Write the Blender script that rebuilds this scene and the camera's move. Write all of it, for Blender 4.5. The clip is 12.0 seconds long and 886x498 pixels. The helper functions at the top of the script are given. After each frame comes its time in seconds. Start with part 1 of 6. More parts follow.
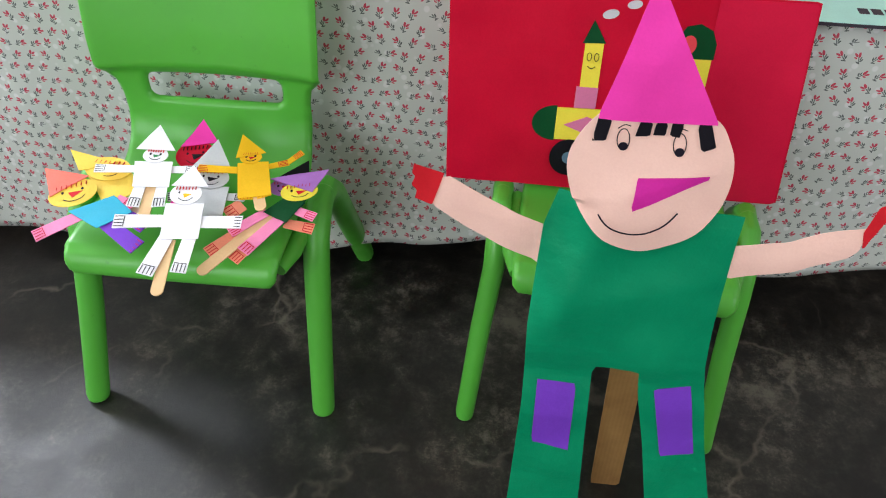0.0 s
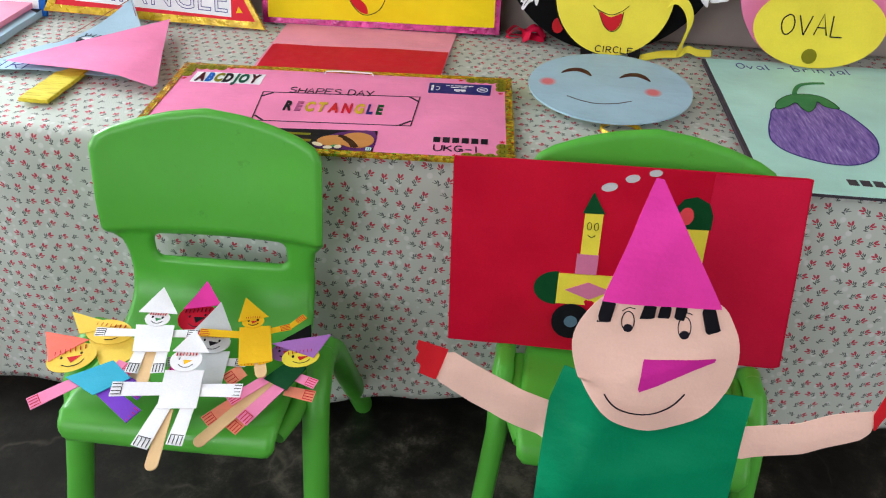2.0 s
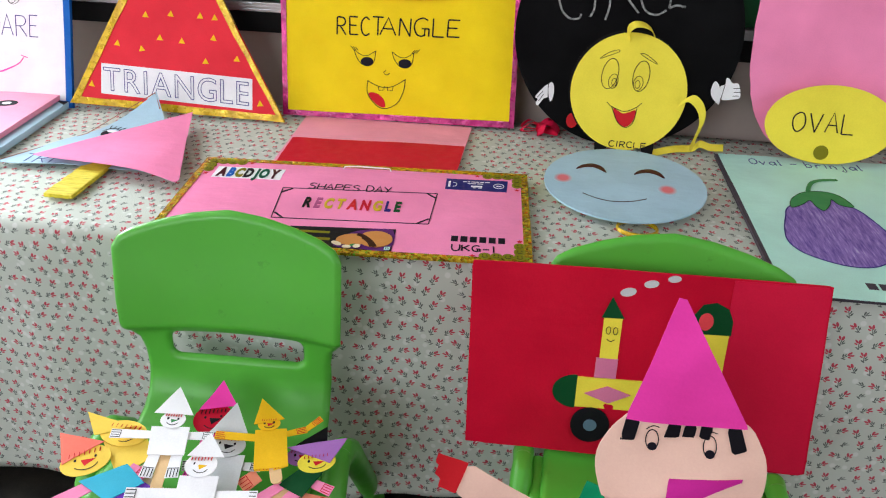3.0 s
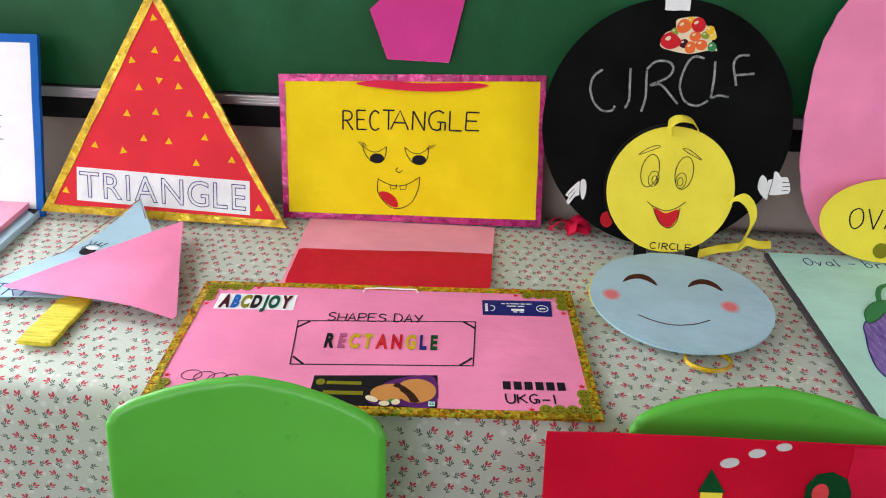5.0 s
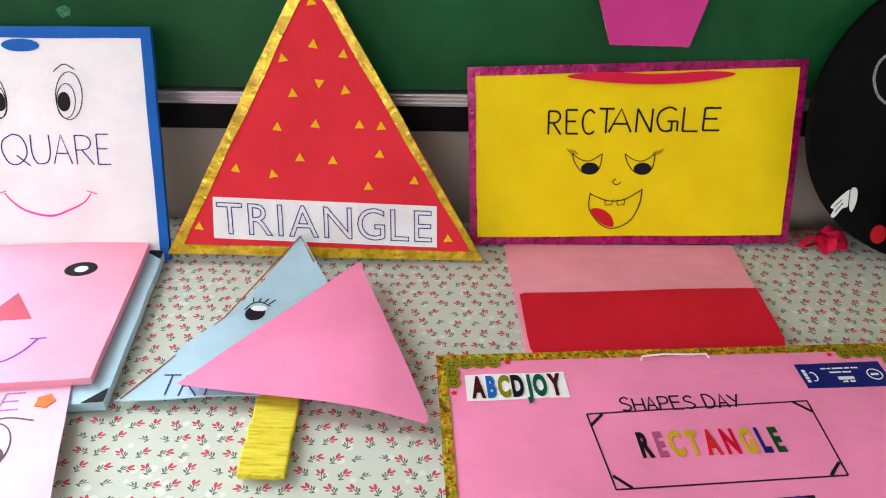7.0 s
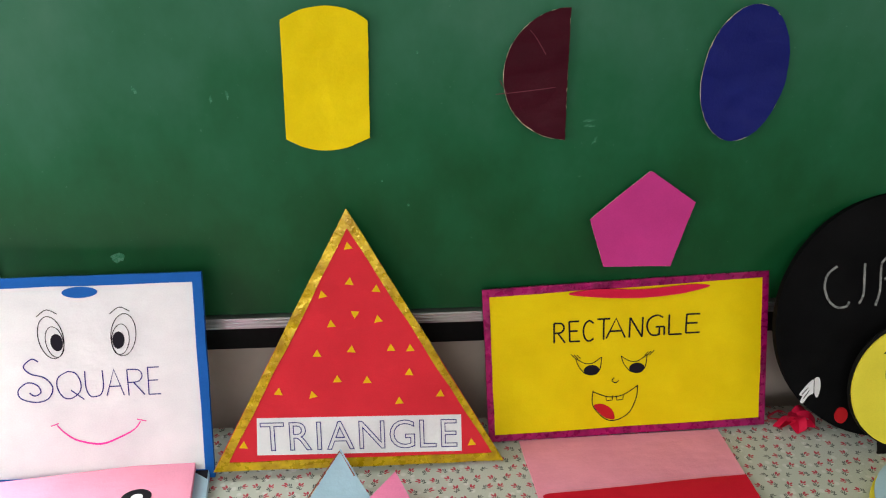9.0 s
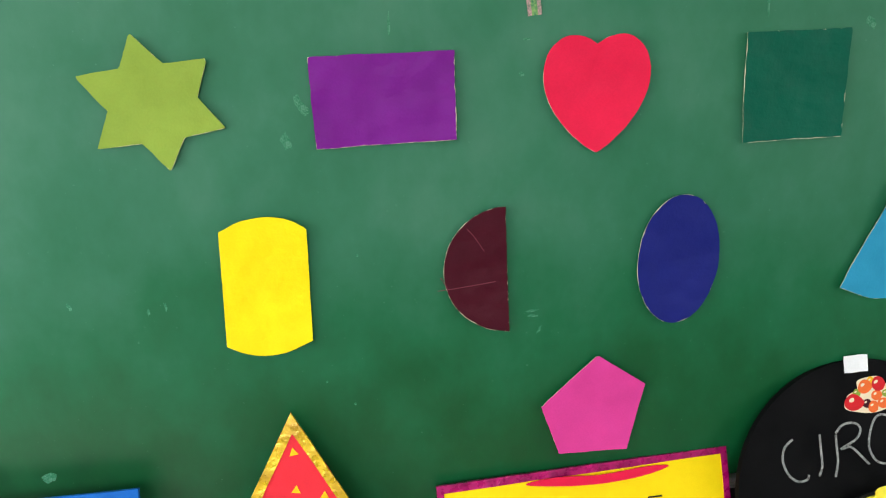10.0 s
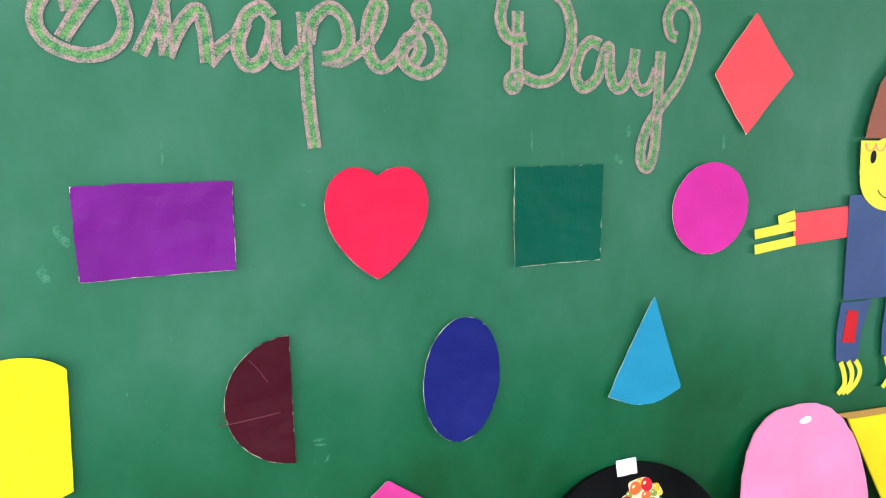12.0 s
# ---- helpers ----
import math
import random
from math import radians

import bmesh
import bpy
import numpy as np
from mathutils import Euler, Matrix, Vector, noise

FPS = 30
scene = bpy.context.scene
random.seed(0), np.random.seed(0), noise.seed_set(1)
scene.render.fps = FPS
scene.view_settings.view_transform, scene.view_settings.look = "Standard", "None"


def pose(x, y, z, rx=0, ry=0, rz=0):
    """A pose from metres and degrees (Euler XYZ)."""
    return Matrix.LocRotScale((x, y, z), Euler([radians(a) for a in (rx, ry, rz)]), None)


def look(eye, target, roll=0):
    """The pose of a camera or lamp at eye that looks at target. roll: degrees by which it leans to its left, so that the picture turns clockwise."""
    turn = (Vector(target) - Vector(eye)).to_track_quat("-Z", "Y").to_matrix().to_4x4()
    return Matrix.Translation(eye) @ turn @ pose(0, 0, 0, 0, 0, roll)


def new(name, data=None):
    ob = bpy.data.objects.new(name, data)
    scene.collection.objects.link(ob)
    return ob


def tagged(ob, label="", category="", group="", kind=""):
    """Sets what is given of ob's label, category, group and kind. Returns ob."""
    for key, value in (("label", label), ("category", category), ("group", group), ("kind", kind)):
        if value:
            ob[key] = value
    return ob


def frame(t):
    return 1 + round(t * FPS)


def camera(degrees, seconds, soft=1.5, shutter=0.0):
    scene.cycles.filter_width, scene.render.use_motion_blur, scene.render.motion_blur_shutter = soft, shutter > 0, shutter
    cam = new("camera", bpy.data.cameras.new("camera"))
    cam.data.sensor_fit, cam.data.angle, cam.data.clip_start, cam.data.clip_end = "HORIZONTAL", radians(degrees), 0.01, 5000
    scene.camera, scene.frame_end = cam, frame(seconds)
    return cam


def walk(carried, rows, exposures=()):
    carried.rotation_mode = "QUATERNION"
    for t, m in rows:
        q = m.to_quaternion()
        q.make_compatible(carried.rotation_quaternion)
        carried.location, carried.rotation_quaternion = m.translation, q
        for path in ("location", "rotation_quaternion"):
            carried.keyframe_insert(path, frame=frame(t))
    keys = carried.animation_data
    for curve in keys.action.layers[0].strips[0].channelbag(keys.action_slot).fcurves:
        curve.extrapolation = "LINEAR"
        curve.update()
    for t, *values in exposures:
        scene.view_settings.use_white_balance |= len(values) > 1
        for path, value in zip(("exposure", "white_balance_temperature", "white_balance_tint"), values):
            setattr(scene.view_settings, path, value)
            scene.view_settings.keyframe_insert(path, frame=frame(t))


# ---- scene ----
cam = camera(60.4, 12.0, soft=1.1)
PATH = [
    (0, (0.415, -0.983, 0.997), (0.208, 0.467, -0.363), 1.1),
    (0.5, (0.411, -0.976, 1.006), (0.194, 0.53, -0.292), 1.5),
    (1, (0.407, -0.968, 1.017), (0.202, 0.598, -0.211), 1.9),
    (1.5, (0.405, -0.957, 1.032), (0.197, 0.647, -0.144), 1.6),
    (2, (0.398, -0.945, 1.045), (0.171, 0.696, -0.076), 1.5),
    (2.5, (0.388, -0.932, 1.064), (0.135, 0.748, 0.008), 1.4),
    (3, (0.38, -0.924, 1.087), (0.115, 0.801, 0.112), 1.4),
    (3.2, (0.376, -0.92, 1.099), (0.095, 0.822, 0.158), 1.2),
    (4.8, (0.262, -0.795, 1.147), (0.094, 0.981, 0.244), 0.7),
    (5, (0.242, -0.741, 1.145), (0.065, 1.036, 0.244), 0.9),
    (5.5, (0.161, -0.579, 1.158), (-0.044, 1.151, 0.175), 1.6),
    (6, (0.089, -0.515, 1.16), (-0.173, 1.175, 0.123), 2.1),
    (6.5, (-0.05, -0.456, 1.159), (-0.187, 1.23, 0.092), 0.0),
    (7, (-0.194, -0.457, 1.17), (-0.245, 1.225, 0.088), 0.1),
    (7.2, (-0.247, -0.475, 1.175), (-0.343, 1.212, 0.105), -0.8),
    (8.8, (-0.342, -0.487, 1.376), (-0.228, 1.282, 0.449), 0.8),
    (9, (-0.321, -0.483, 1.396), (-0.209, 1.315, 0.528), 0.0),
    (9.5, (-0.292, -0.459, 1.442), (-0.116, 1.405, 0.738), -0.6),
    (10, (-0.286, -0.443, 1.483), (-0.068, 1.468, 0.932), -1.9),
    (10.5, (-0.278, -0.442, 1.519), (0.012, 1.498, 1.131), -2.6),
    (11, (-0.258, -0.448, 1.545), (0.134, 1.487, 1.22), -2.7),
    (11.5, (-0.247, -0.44, 1.545), (0.324, 1.446, 1.204), -1.2),
    (12, (-0.243, -0.439, 1.542), (0.462, 1.401, 1.199), 0.2),
]
EXPOSURES = [  # seconds, stops, kelvin, tint: the phone's own exposure and white balance
    (0.0, 0.36, 6100, 13), (2.0, 0.12, 6150, 12), (3.2, 0.12, 6200, 12), (5.0, 0.14, 6300, 10), (5.5, 0.17, 6300, 10), (6.0, 0.10, 6350, 10), (7.2, -0.12, 6500, 10),
    (8.8, -0.26, 6550, 7), (9.3, -0.08, 6600, 5), (9.8, 0.30, 6500, 3), (10.4, 0.98, 5900, 5), (12.0, 1.0, 5850, 6)]
walk(cam, [(t, look(eye, target, roll)) for t, eye, target, roll in PATH], EXPOSURES)

# ---- world and light: a classroom lit by daylight through its windows ----
world = bpy.data.worlds.new("sky")
scene.world = world
world.use_nodes = True
wn = world.node_tree
sky = wn.nodes.new("ShaderNodeTexSky")
sky.sky_type, sky.sun_disc = "NISHITA", False
sky.sun_elevation, sky.sun_rotation = radians(50), radians(200)
wn.links.new(sky.outputs[0], wn.nodes["Background"].inputs[0])
wn.nodes["Background"].inputs[1].default_value = 0.12


def window_light(name, m, w, h, watts, colour=(1, 1, 1)):
    lamp = bpy.data.lights.new(name, "AREA")
    lamp.shape, lamp.size, lamp.size_y, lamp.energy, lamp.color = "RECTANGLE", w, h, watts, colour
    ob = new(name, lamp)
    ob.matrix_world = m
    return ob


window_light("daylight_north", look((-1.75, 0.80, 1.40), (-1.45, -1, 0.9)), 1.0, 1.3, 118, (0.94, 0.98, 1.0))
window_light("daylight_east", look((3.16, -1.6, 1.55), (0, -0.9, 0.9)), 2.0, 1.3, 25, (1.0, 0.99, 0.98))
window_light("daylight_west", look((-3.1, -1.0, 1.5), (0, -0.7, 0.4)), 1.7, 1.2, 36, (0.97, 0.99, 1.0))
window_light("daylight_south", look((-1.3, -4.36, 2.2), (0.3, 0, 0.8)), 2.6, 1.2, 54, (1.0, 1.0, 0.99))


# ---- materials ----
class Nodes:
    """A few words for writing shader nodes."""

    def __init__(self, name, rough=0.6, metal=0.0, spec=0.5):
        self.m = bpy.data.materials.new(name)
        self.m.use_nodes = True
        self.t = self.m.node_tree
        self.b = self.t.nodes["Principled BSDF"]
        self.set("Roughness", rough), self.set("Metallic", metal), self.set("Specular IOR Level", spec)

    def set(self, key, value):
        if hasattr(value, "is_output"):
            self.t.links.new(value, self.b.inputs[key])
        else:
            self.b.inputs[key].default_value = value

    def put(self, kind, **inputs):
        n = self.t.nodes.new(kind)
        for k, v in inputs.items():
            self.link(v, n.inputs[k.replace("_", " ")])
        return n

    def link(self, v, socket):
        if hasattr(v, "is_output"):
            self.t.links.new(v, socket)
        else:
            socket.default_value = v

    def math(self, op, a, b=0.0, c=0.0):
        n = self.t.nodes.new("ShaderNodeMath")
        n.operation = op
        for s, v in zip(n.inputs, (a, b, c)):
            self.link(v, s)
        return n.outputs[0]

    def coords(self, which="Object"):
        return self.t.nodes.new("ShaderNodeTexCoord").outputs[which]

    def noise(self, vec, scale, detail=4.0, rough=0.55):
        n = self.put("ShaderNodeTexNoise", Scale=scale, Detail=detail, Roughness=rough)
        self.t.links.new(vec, n.inputs["Vector"])
        return n.outputs["Fac"]

    def ramp(self, fac, *stops):
        n = self.t.nodes.new("ShaderNodeValToRGB")
        self.t.links.new(fac, n.inputs[0])
        e = n.color_ramp.elements
        while len(e) < len(stops):
            e.new(0.5)
        for k, (at, c) in zip(e, stops):
            k.position, k.color = at, (*c, 1) if hasattr(c, "__len__") else (c, c, c, 1)
        return n.outputs[0]

    def mix(self, fac, a, b):
        n = self.t.nodes.new("ShaderNodeMix")
        n.data_type = "RGBA"
        for s, v in ((n.inputs[0], fac), (n.inputs[6], a), (n.inputs[7], b)):
            self.link((*v, 1) if isinstance(v, tuple) and len(v) == 3 else v, s)
        return n.outputs[2]

    def bump(self, height, strength, distance=0.002):
        n = self.put("ShaderNodeBump", Strength=strength, Distance=distance, Height=height)
        self.set("Normal", n.outputs[0])


def srgb(r, g, b):
    return tuple((v / 255 / 12.92) if v <= 10 else ((v / 255 + 0.055) / 1.055) ** 2.4 for v in (r, g, b))


def paper_mat(name, colour, rough=0.6, spec=0.14, mottle=0.10, crease=0.3):
    n = Nodes(name, rough, 0, spec)
    c = n.coords()
    big, fine = n.noise(c, 9, 3), n.noise(c, 420, 2)
    dark, light = tuple(v * (1 - mottle) for v in colour), tuple(min(1, v * (1 + mottle) + 0.004) for v in colour)
    n.set("Base Color", n.ramp(n.math("ADD", n.math("MULTIPLY", big, 0.75), n.math("MULTIPLY", fine, 0.25)), (0.3, dark), (0.7, light)))
    wrinkle = n.noise(c, 26, 5, 0.6)
    n.set("Roughness", n.ramp(n.noise(c, 60, 3), (0.3, rough - 0.06), (0.7, rough + 0.08)))
    m = n.put("ShaderNodeMapping", Vector=c)
    m.inputs["Scale"].default_value = (3.5, 11, 6)
    folds = n.noise(m.outputs[0], 2.2, 3, 0.5)
    n.bump(n.math("ADD", n.math("ADD", wrinkle, n.math("MULTIPLY", folds, 1.6)), n.math("MULTIPLY", fine, 0.05)), crease, 0.006)
    return n.m


def foil_mat(name, colour, second, scale=240):
    n = Nodes(name, 0.30, 0.30, 0.6)
    c = n.coords()
    crumple = n.noise(c, scale, 3, 0.6)
    n.set("Base Color", n.mix(n.ramp(crumple, (0.38, 0.0), (0.66, 1.0)), colour, second))
    n.set("Roughness", n.ramp(n.noise(c, 80), (0.3, 0.16), (0.7, 0.44)))
    n.bump(crumple, 0.8, 0.004)
    return n.m


def chalk_mat(name, colour, board, cover=0.5):
    """Chalk dust: grains of colour over the green of the board."""
    n = Nodes(name, 0.9, 0, 0.1)
    c = n.coords()
    g = n.math("ADD", n.math("MULTIPLY", n.noise(c, 480, 2, 0.7), 0.6), n.math("MULTIPLY", n.noise(c, 90, 3), 0.4))
    n.set("Base Color", n.mix(n.ramp(g, (cover - 0.14, 0.0), (cover + 0.14, 1.0)), board, colour))
    return n.m


def board_mat():
    n = Nodes("chalkboard_green", 0.5, 0, 0.34)
    c = n.coords()
    m = n.put("ShaderNodeMapping", Vector=c)
    m.inputs["Scale"].default_value = (1, 1, 0.7)
    dust = n.math("ADD", n.math("MULTIPLY", n.noise(c, 2.2, 4), 0.5), n.math("MULTIPLY", n.noise(m.outputs[0], 9, 5, 0.62), 0.5))
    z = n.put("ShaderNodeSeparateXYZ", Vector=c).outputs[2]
    # paler with height: glare on the upper board, painted in
    upper_lift = n.ramp(n.math("ADD", n.math("SUBTRACT", z, 0.75), n.math("MULTIPLY", n.noise(c, 3.0, 4), 0.3)), (0.30, 0.0), (0.62, 0.24))
    dust = n.math("ADD", n.math("MULTIPLY", dust, 0.62), n.math("ADD", upper_lift, 0.06))  # mottled dust, plus the upper board's brighter light put into the colour
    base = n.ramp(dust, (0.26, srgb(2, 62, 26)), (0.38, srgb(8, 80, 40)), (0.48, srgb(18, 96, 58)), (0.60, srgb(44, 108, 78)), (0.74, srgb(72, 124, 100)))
    specks = n.ramp(n.noise(c, 170, 2), (0.70, 0.0), (0.78, 1.0))
    n.set("Base Color", n.mix(n.math("MULTIPLY", specks, 0.25), base, srgb(120, 165, 140)))
    n.set("Roughness", n.ramp(dust, (0.3, 0.46), (0.7, 0.62)))
    n.bump(n.noise(c, 300, 3), 0.08, 0.001)
    return n.m


def floor_mat():
    n = Nodes("oxide_concrete", 0.4, 0, 0.6)
    c = n.coords()
    cloud = n.math("ADD", n.math("MULTIPLY", n.noise(c, 3.4, 7, 0.66), 0.5), n.math("MULTIPLY", n.noise(c, 26, 10, 0.85), 0.5))
    base = n.ramp(cloud, (0.42, srgb(10, 10, 8)), (0.49, srgb(26, 25, 21)), (0.54, srgb(46, 44, 38)), (0.62, srgb(96, 92, 80)))
    warp = n.put("ShaderNodeVectorMath")
    warp.operation = "ADD"
    wob = n.put("ShaderNodeTexNoise", Scale=7.0, Detail=4.0)
    n.t.links.new(c, wob.inputs["Vector"])
    sc = n.put("ShaderNodeVectorMath")
    sc.operation = "SCALE"
    n.t.links.new(wob.outputs["Color"], sc.inputs[0])
    sc.inputs["Scale"].default_value = 0.16
    n.t.links.new(c, warp.inputs[0]), n.t.links.new(sc.outputs[0], warp.inputs[1])
    v = n.put("ShaderNodeTexVoronoi", Scale=3.1)
    v.feature = "DISTANCE_TO_EDGE"
    n.t.links.new(warp.outputs[0], v.inputs["Vector"])
    crack = n.math("MULTIPLY", n.ramp(v.outputs["Distance"], (0.0, 1.0), (0.016, 0.0)), n.ramp(n.noise(c, 5, 3), (0.46, 0.0), (0.62, 1.0)))
    n.set("Base Color", n.mix(n.math("MULTIPLY", crack, 0.45), base, srgb(128, 120, 104)))
    n.set("Roughness", n.ramp(n.noise(c, 8, 8, 0.7), (0.3, 0.30), (0.7, 0.54)))
    n.bump(n.noise(c, 60, 8, 0.75), 0.35, 0.002)
    return n.m


def wall_mat(name, colour):
    n = Nodes(name, 0.75)
    c = n.coords()
    f = n.math("ADD", n.math("MULTIPLY", n.noise(c, 1.7, 5), 0.6), n.math("MULTIPLY", n.noise(c, 40, 4), 0.4))
    n.set("Base Color", n.ramp(f, (0.3, tuple(v * 0.88 for v in colour)), (0.7, colour)))
    n.bump(n.noise(c, 90, 4), 0.2, 0.002)
    return n.m


def plastic_mat(name, colour):
    n = Nodes(name, 0.36, 0, 0.5)
    c = n.coords()
    n.set("Base Color", n.ramp(n.noise(c, 7, 4), (0.3, tuple(v * 0.90 for v in colour)), (0.7, colour)))
    scuff = n.ramp(n.noise(c, 34, 6, 0.75), (0.62, 0.0), (0.70, 1.0))
    n.set("Base Color", n.mix(n.math("MULTIPLY", scuff, 0.35), n.b.inputs["Base Color"].links[0].from_socket, tuple(v * 0.45 for v in colour)))
    n.set("Roughness", n.ramp(n.noise(c, 22, 4), (0.3, 0.30), (0.7, 0.46)))
    n.bump(n.noise(c, 600, 2), 0.06, 0.001)
    return n.m


def cloth_mat():
    """Pale mint cotton printed with small sprigs: red buds on grey-green stems."""
    n = Nodes("printed_cotton", 0.85, 0, 0.2)
    uv = n.put("ShaderNodeSeparateXYZ", Vector=n.coords("UV"))
    cell = 0.0230
    u, v = n.math("DIVIDE", uv.outputs[0], cell), n.math("DIVIDE", uv.outputs[1], cell * 0.92)
    row = n.math("FLOOR", v)
    u = n.math("ADD", u, n.math("MULTIPLY", n.math("MODULO", row, 2.0), 0.5))
    col = n.math("FLOOR", u)
    ident = n.put("ShaderNodeCombineXYZ", X=col, Y=row, Z=0.0)
    rnd = n.put("ShaderNodeTexWhiteNoise", Vector=ident.outputs[0])
    r1 = rnd.outputs["Value"]
    rc = n.put("ShaderNodeSeparateColor", Color=rnd.outputs["Color"])
    fx = n.math("ADD", n.math("SUBTRACT", n.math("SUBTRACT", u, col), 0.5), n.math("MULTIPLY_ADD", rc.outputs[0], 0.2, -0.1))
    fy = n.math("ADD", n.math("SUBTRACT", n.math("SUBTRACT", v, row), 0.5), n.math("MULTIPLY_ADD", rc.outputs[1], 0.2, -0.1))
    flip = n.math("MULTIPLY_ADD", n.math("GREATER_THAN", rc.outputs[2], 0.5), 2.0, -1.0)
    fx = n.math("MULTIPLY", fx, flip)
    ang = n.math("MULTIPLY_ADD", r1, 1.5, -0.2)
    ca, sa = n.math("COSINE", ang), n.math("SINE", ang)
    x = n.math("ADD", n.math("MULTIPLY", fx, ca), n.math("MULTIPLY", fy, sa))
    y = n.math("SUBTRACT", n.math("MULTIPLY", fy, ca), n.math("MULTIPLY", fx, sa))

    def blob(cx, cy, rx, ry, deg):
        c, s = math.cos(radians(deg)), math.sin(radians(deg))
        dx, dy = n.math("SUBTRACT", x, cx), n.math("SUBTRACT", y, cy)
        a = n.math("DIVIDE", n.math("ADD", n.math("MULTIPLY", dx, c), n.math("MULTIPLY", dy, s)), rx)
        b = n.math("DIVIDE", n.math("SUBTRACT", n.math("MULTIPLY", dy, c), n.math("MULTIPLY", dx, s)), ry)
        d = n.math("ADD", n.math("MULTIPLY", a, a), n.math("MULTIPLY", b, b))
        return n.math("LESS_THAN", d, 1.0)

    def joined(*some):
        out = some[0]
        for s in some[1:]:
            out = n.math("MAXIMUM", out, s)
        return out

    red = joined(blob(0.17, 0.14, 0.17, 0.080, 30), blob(0.24, -0.03, 0.16, 0.065, -8), blob(0.08, -0.13, 0.11, 0.05, -35))
    stem = joined(blob(-0.12, -0.02, 0.30, 0.028, 18), blob(-0.22, 0.10, 0.13, 0.05, 70), blob(-0.27, -0.14, 0.14, 0.045, -30), blob(-0.08, 0.12, 0.12, 0.038, 50))
    few = n.math("GREATER_THAN", r1, 0.16)
    red = n.math("MULTIPLY", red, few)
    c = n.coords()
    pale = n.put("ShaderNodeTexVoronoi", Scale=62.0)
    n.t.links.new(n.coords("UV"), pale.inputs["Vector"])
    dots = n.ramp(pale.outputs["Distance"], (0.20, 1.0), (0.32, 0.0))
    base = n.mix(n.math("MULTIPLY", dots, 0.7), srgb(201, 209, 197), srgb(230, 233, 228))
    base = n.mix(n.math("MULTIPLY", n.noise(c, 5, 4), 0.25), base, srgb(206, 205, 206))
    base = n.mix(n.math("MULTIPLY", stem, 0.85), base, srgb(64, 72, 70))
    base = n.mix(n.math("MULTIPLY", red, 0.92), base, srgb(196, 44, 74))
    n.set("Base Color", base)
    weave = n.put("ShaderNodeTexWave", Scale=700.0, Distortion=0.5)
    n.t.links.new(n.coords("UV"), weave.inputs["Vector"])
    n.bump(n.math("ADD", n.math("MULTIPLY", weave.outputs["Fac"], 0.06), n.noise(c, 16, 4)), 0.35, 0.006)
    return n.m


WALL = wall_mat("wall_paint", srgb(196, 182, 172))
WHITE_WALL = wall_mat("ceiling_paint", srgb(225, 222, 215))
FLOOR, CLOTH, GREENBOARD = floor_mat(), cloth_mat(), board_mat()
CHAIR = plastic_mat("green_plastic", srgb(88, 180, 58))
ALU = Nodes("aluminium", 0.35, 0.9).m
ALU.node_tree.nodes["Principled BSDF"].inputs["Base Color"].default_value = (0.62, 0.63, 0.64, 1)
P = {k: paper_mat("paper_" + k, srgb(*c)) for k, c in dict(
    pink=(246, 142, 186), palepink=(246, 160, 186), red=(206, 20, 48), melon=(226, 46, 60), crimson=(188, 8, 50), yellow=(250, 218, 6), lemon=(242, 226, 70),
    white=(242, 242, 246), grey=(205, 208, 210), blue=(172, 205, 222), navy=(24, 32, 112), purple=(112, 26, 132), violet=(118, 62, 190),
    magenta=(204, 40, 152), hotpink=(252, 66, 178), rose=(238, 44, 94), maroon=(66, 10, 28), olive=(138, 162, 62), cyan=(50, 146, 184),
    orchid=(208, 62, 146), coral=(238, 76, 84), green=(14, 132, 88), darkgreen=(4, 84, 72), deepgreen=(4, 72, 34), skin=(252, 206, 188),
    peach=(242, 150, 120), black=(10, 10, 11), gold=(240, 190, 20), mint=(190, 240, 226), teal=(60, 176, 206), lilac=(176, 120, 200),
    brown=(150, 90, 72), denim=(66, 84, 128), tan=(176, 134, 66), ink=(16, 14, 22), blueink=(52, 46, 130), redpaint=(206, 30, 40), orange=(236, 110, 50),
    mustard=(128, 124, 18), bluepaper=(22, 96, 182), aubergine=(120, 88, 170), stemgreen=(60, 140, 84), wood=(226, 190, 140), cream=(236, 220, 190), slate=(72, 66, 74)).items()}
for k, c in dict(crimson=(200, 6, 46), navy=(24, 32, 112), rose=(222, 26, 70), green=(8, 138, 92), darkgreen=(0, 84, 64), purple=(112, 22, 132), maroon=(64, 8, 26)).items():
    P[k] = paper_mat("glazed_" + k, srgb(*c), 0.46, 0.14, 0.12, 0.16 if k == "crimson" else 0.34)  # glazed papers crease and shine
INK = Nodes("marker_ink", 0.6, 0, 0.12).m
INK.node_tree.nodes["Principled BSDF"].inputs["Base Color"].default_value = (0.012, 0.01, 0.018, 1)
GOLD_FOIL = foil_mat("gold_foil", srgb(222, 186, 16), srgb(178, 138, 6), 34)
PINK_FOIL = foil_mat("magenta_foil", srgb(186, 6, 110), srgb(134, 4, 80), 30)


def sequin_mat():
    """Gold tape of tiny facets that each shine their own way."""
    n = Nodes("gold_sequin_tape", 0.2, 0.5, 0.9)
    c = n.coords()
    v = n.put("ShaderNodeTexVoronoi", Scale=230.0)
    n.t.links.new(c, v.inputs["Vector"])
    one = n.put("ShaderNodeSeparateColor", Color=v.outputs["Color"])
    gold = n.ramp(one.outputs[0], (0.0, srgb(120, 84, 10)), (0.45, srgb(196, 152, 26)), (0.8, srgb(246, 212, 60)), (0.93, srgb(120, 190, 50)), (0.97, srgb(250, 130, 30)))
    n.set("Base Color", gold)
    n.bump(n.math("ADD", v.outputs["Distance"], one.outputs[1]), 0.6, 0.002)
    return n.m


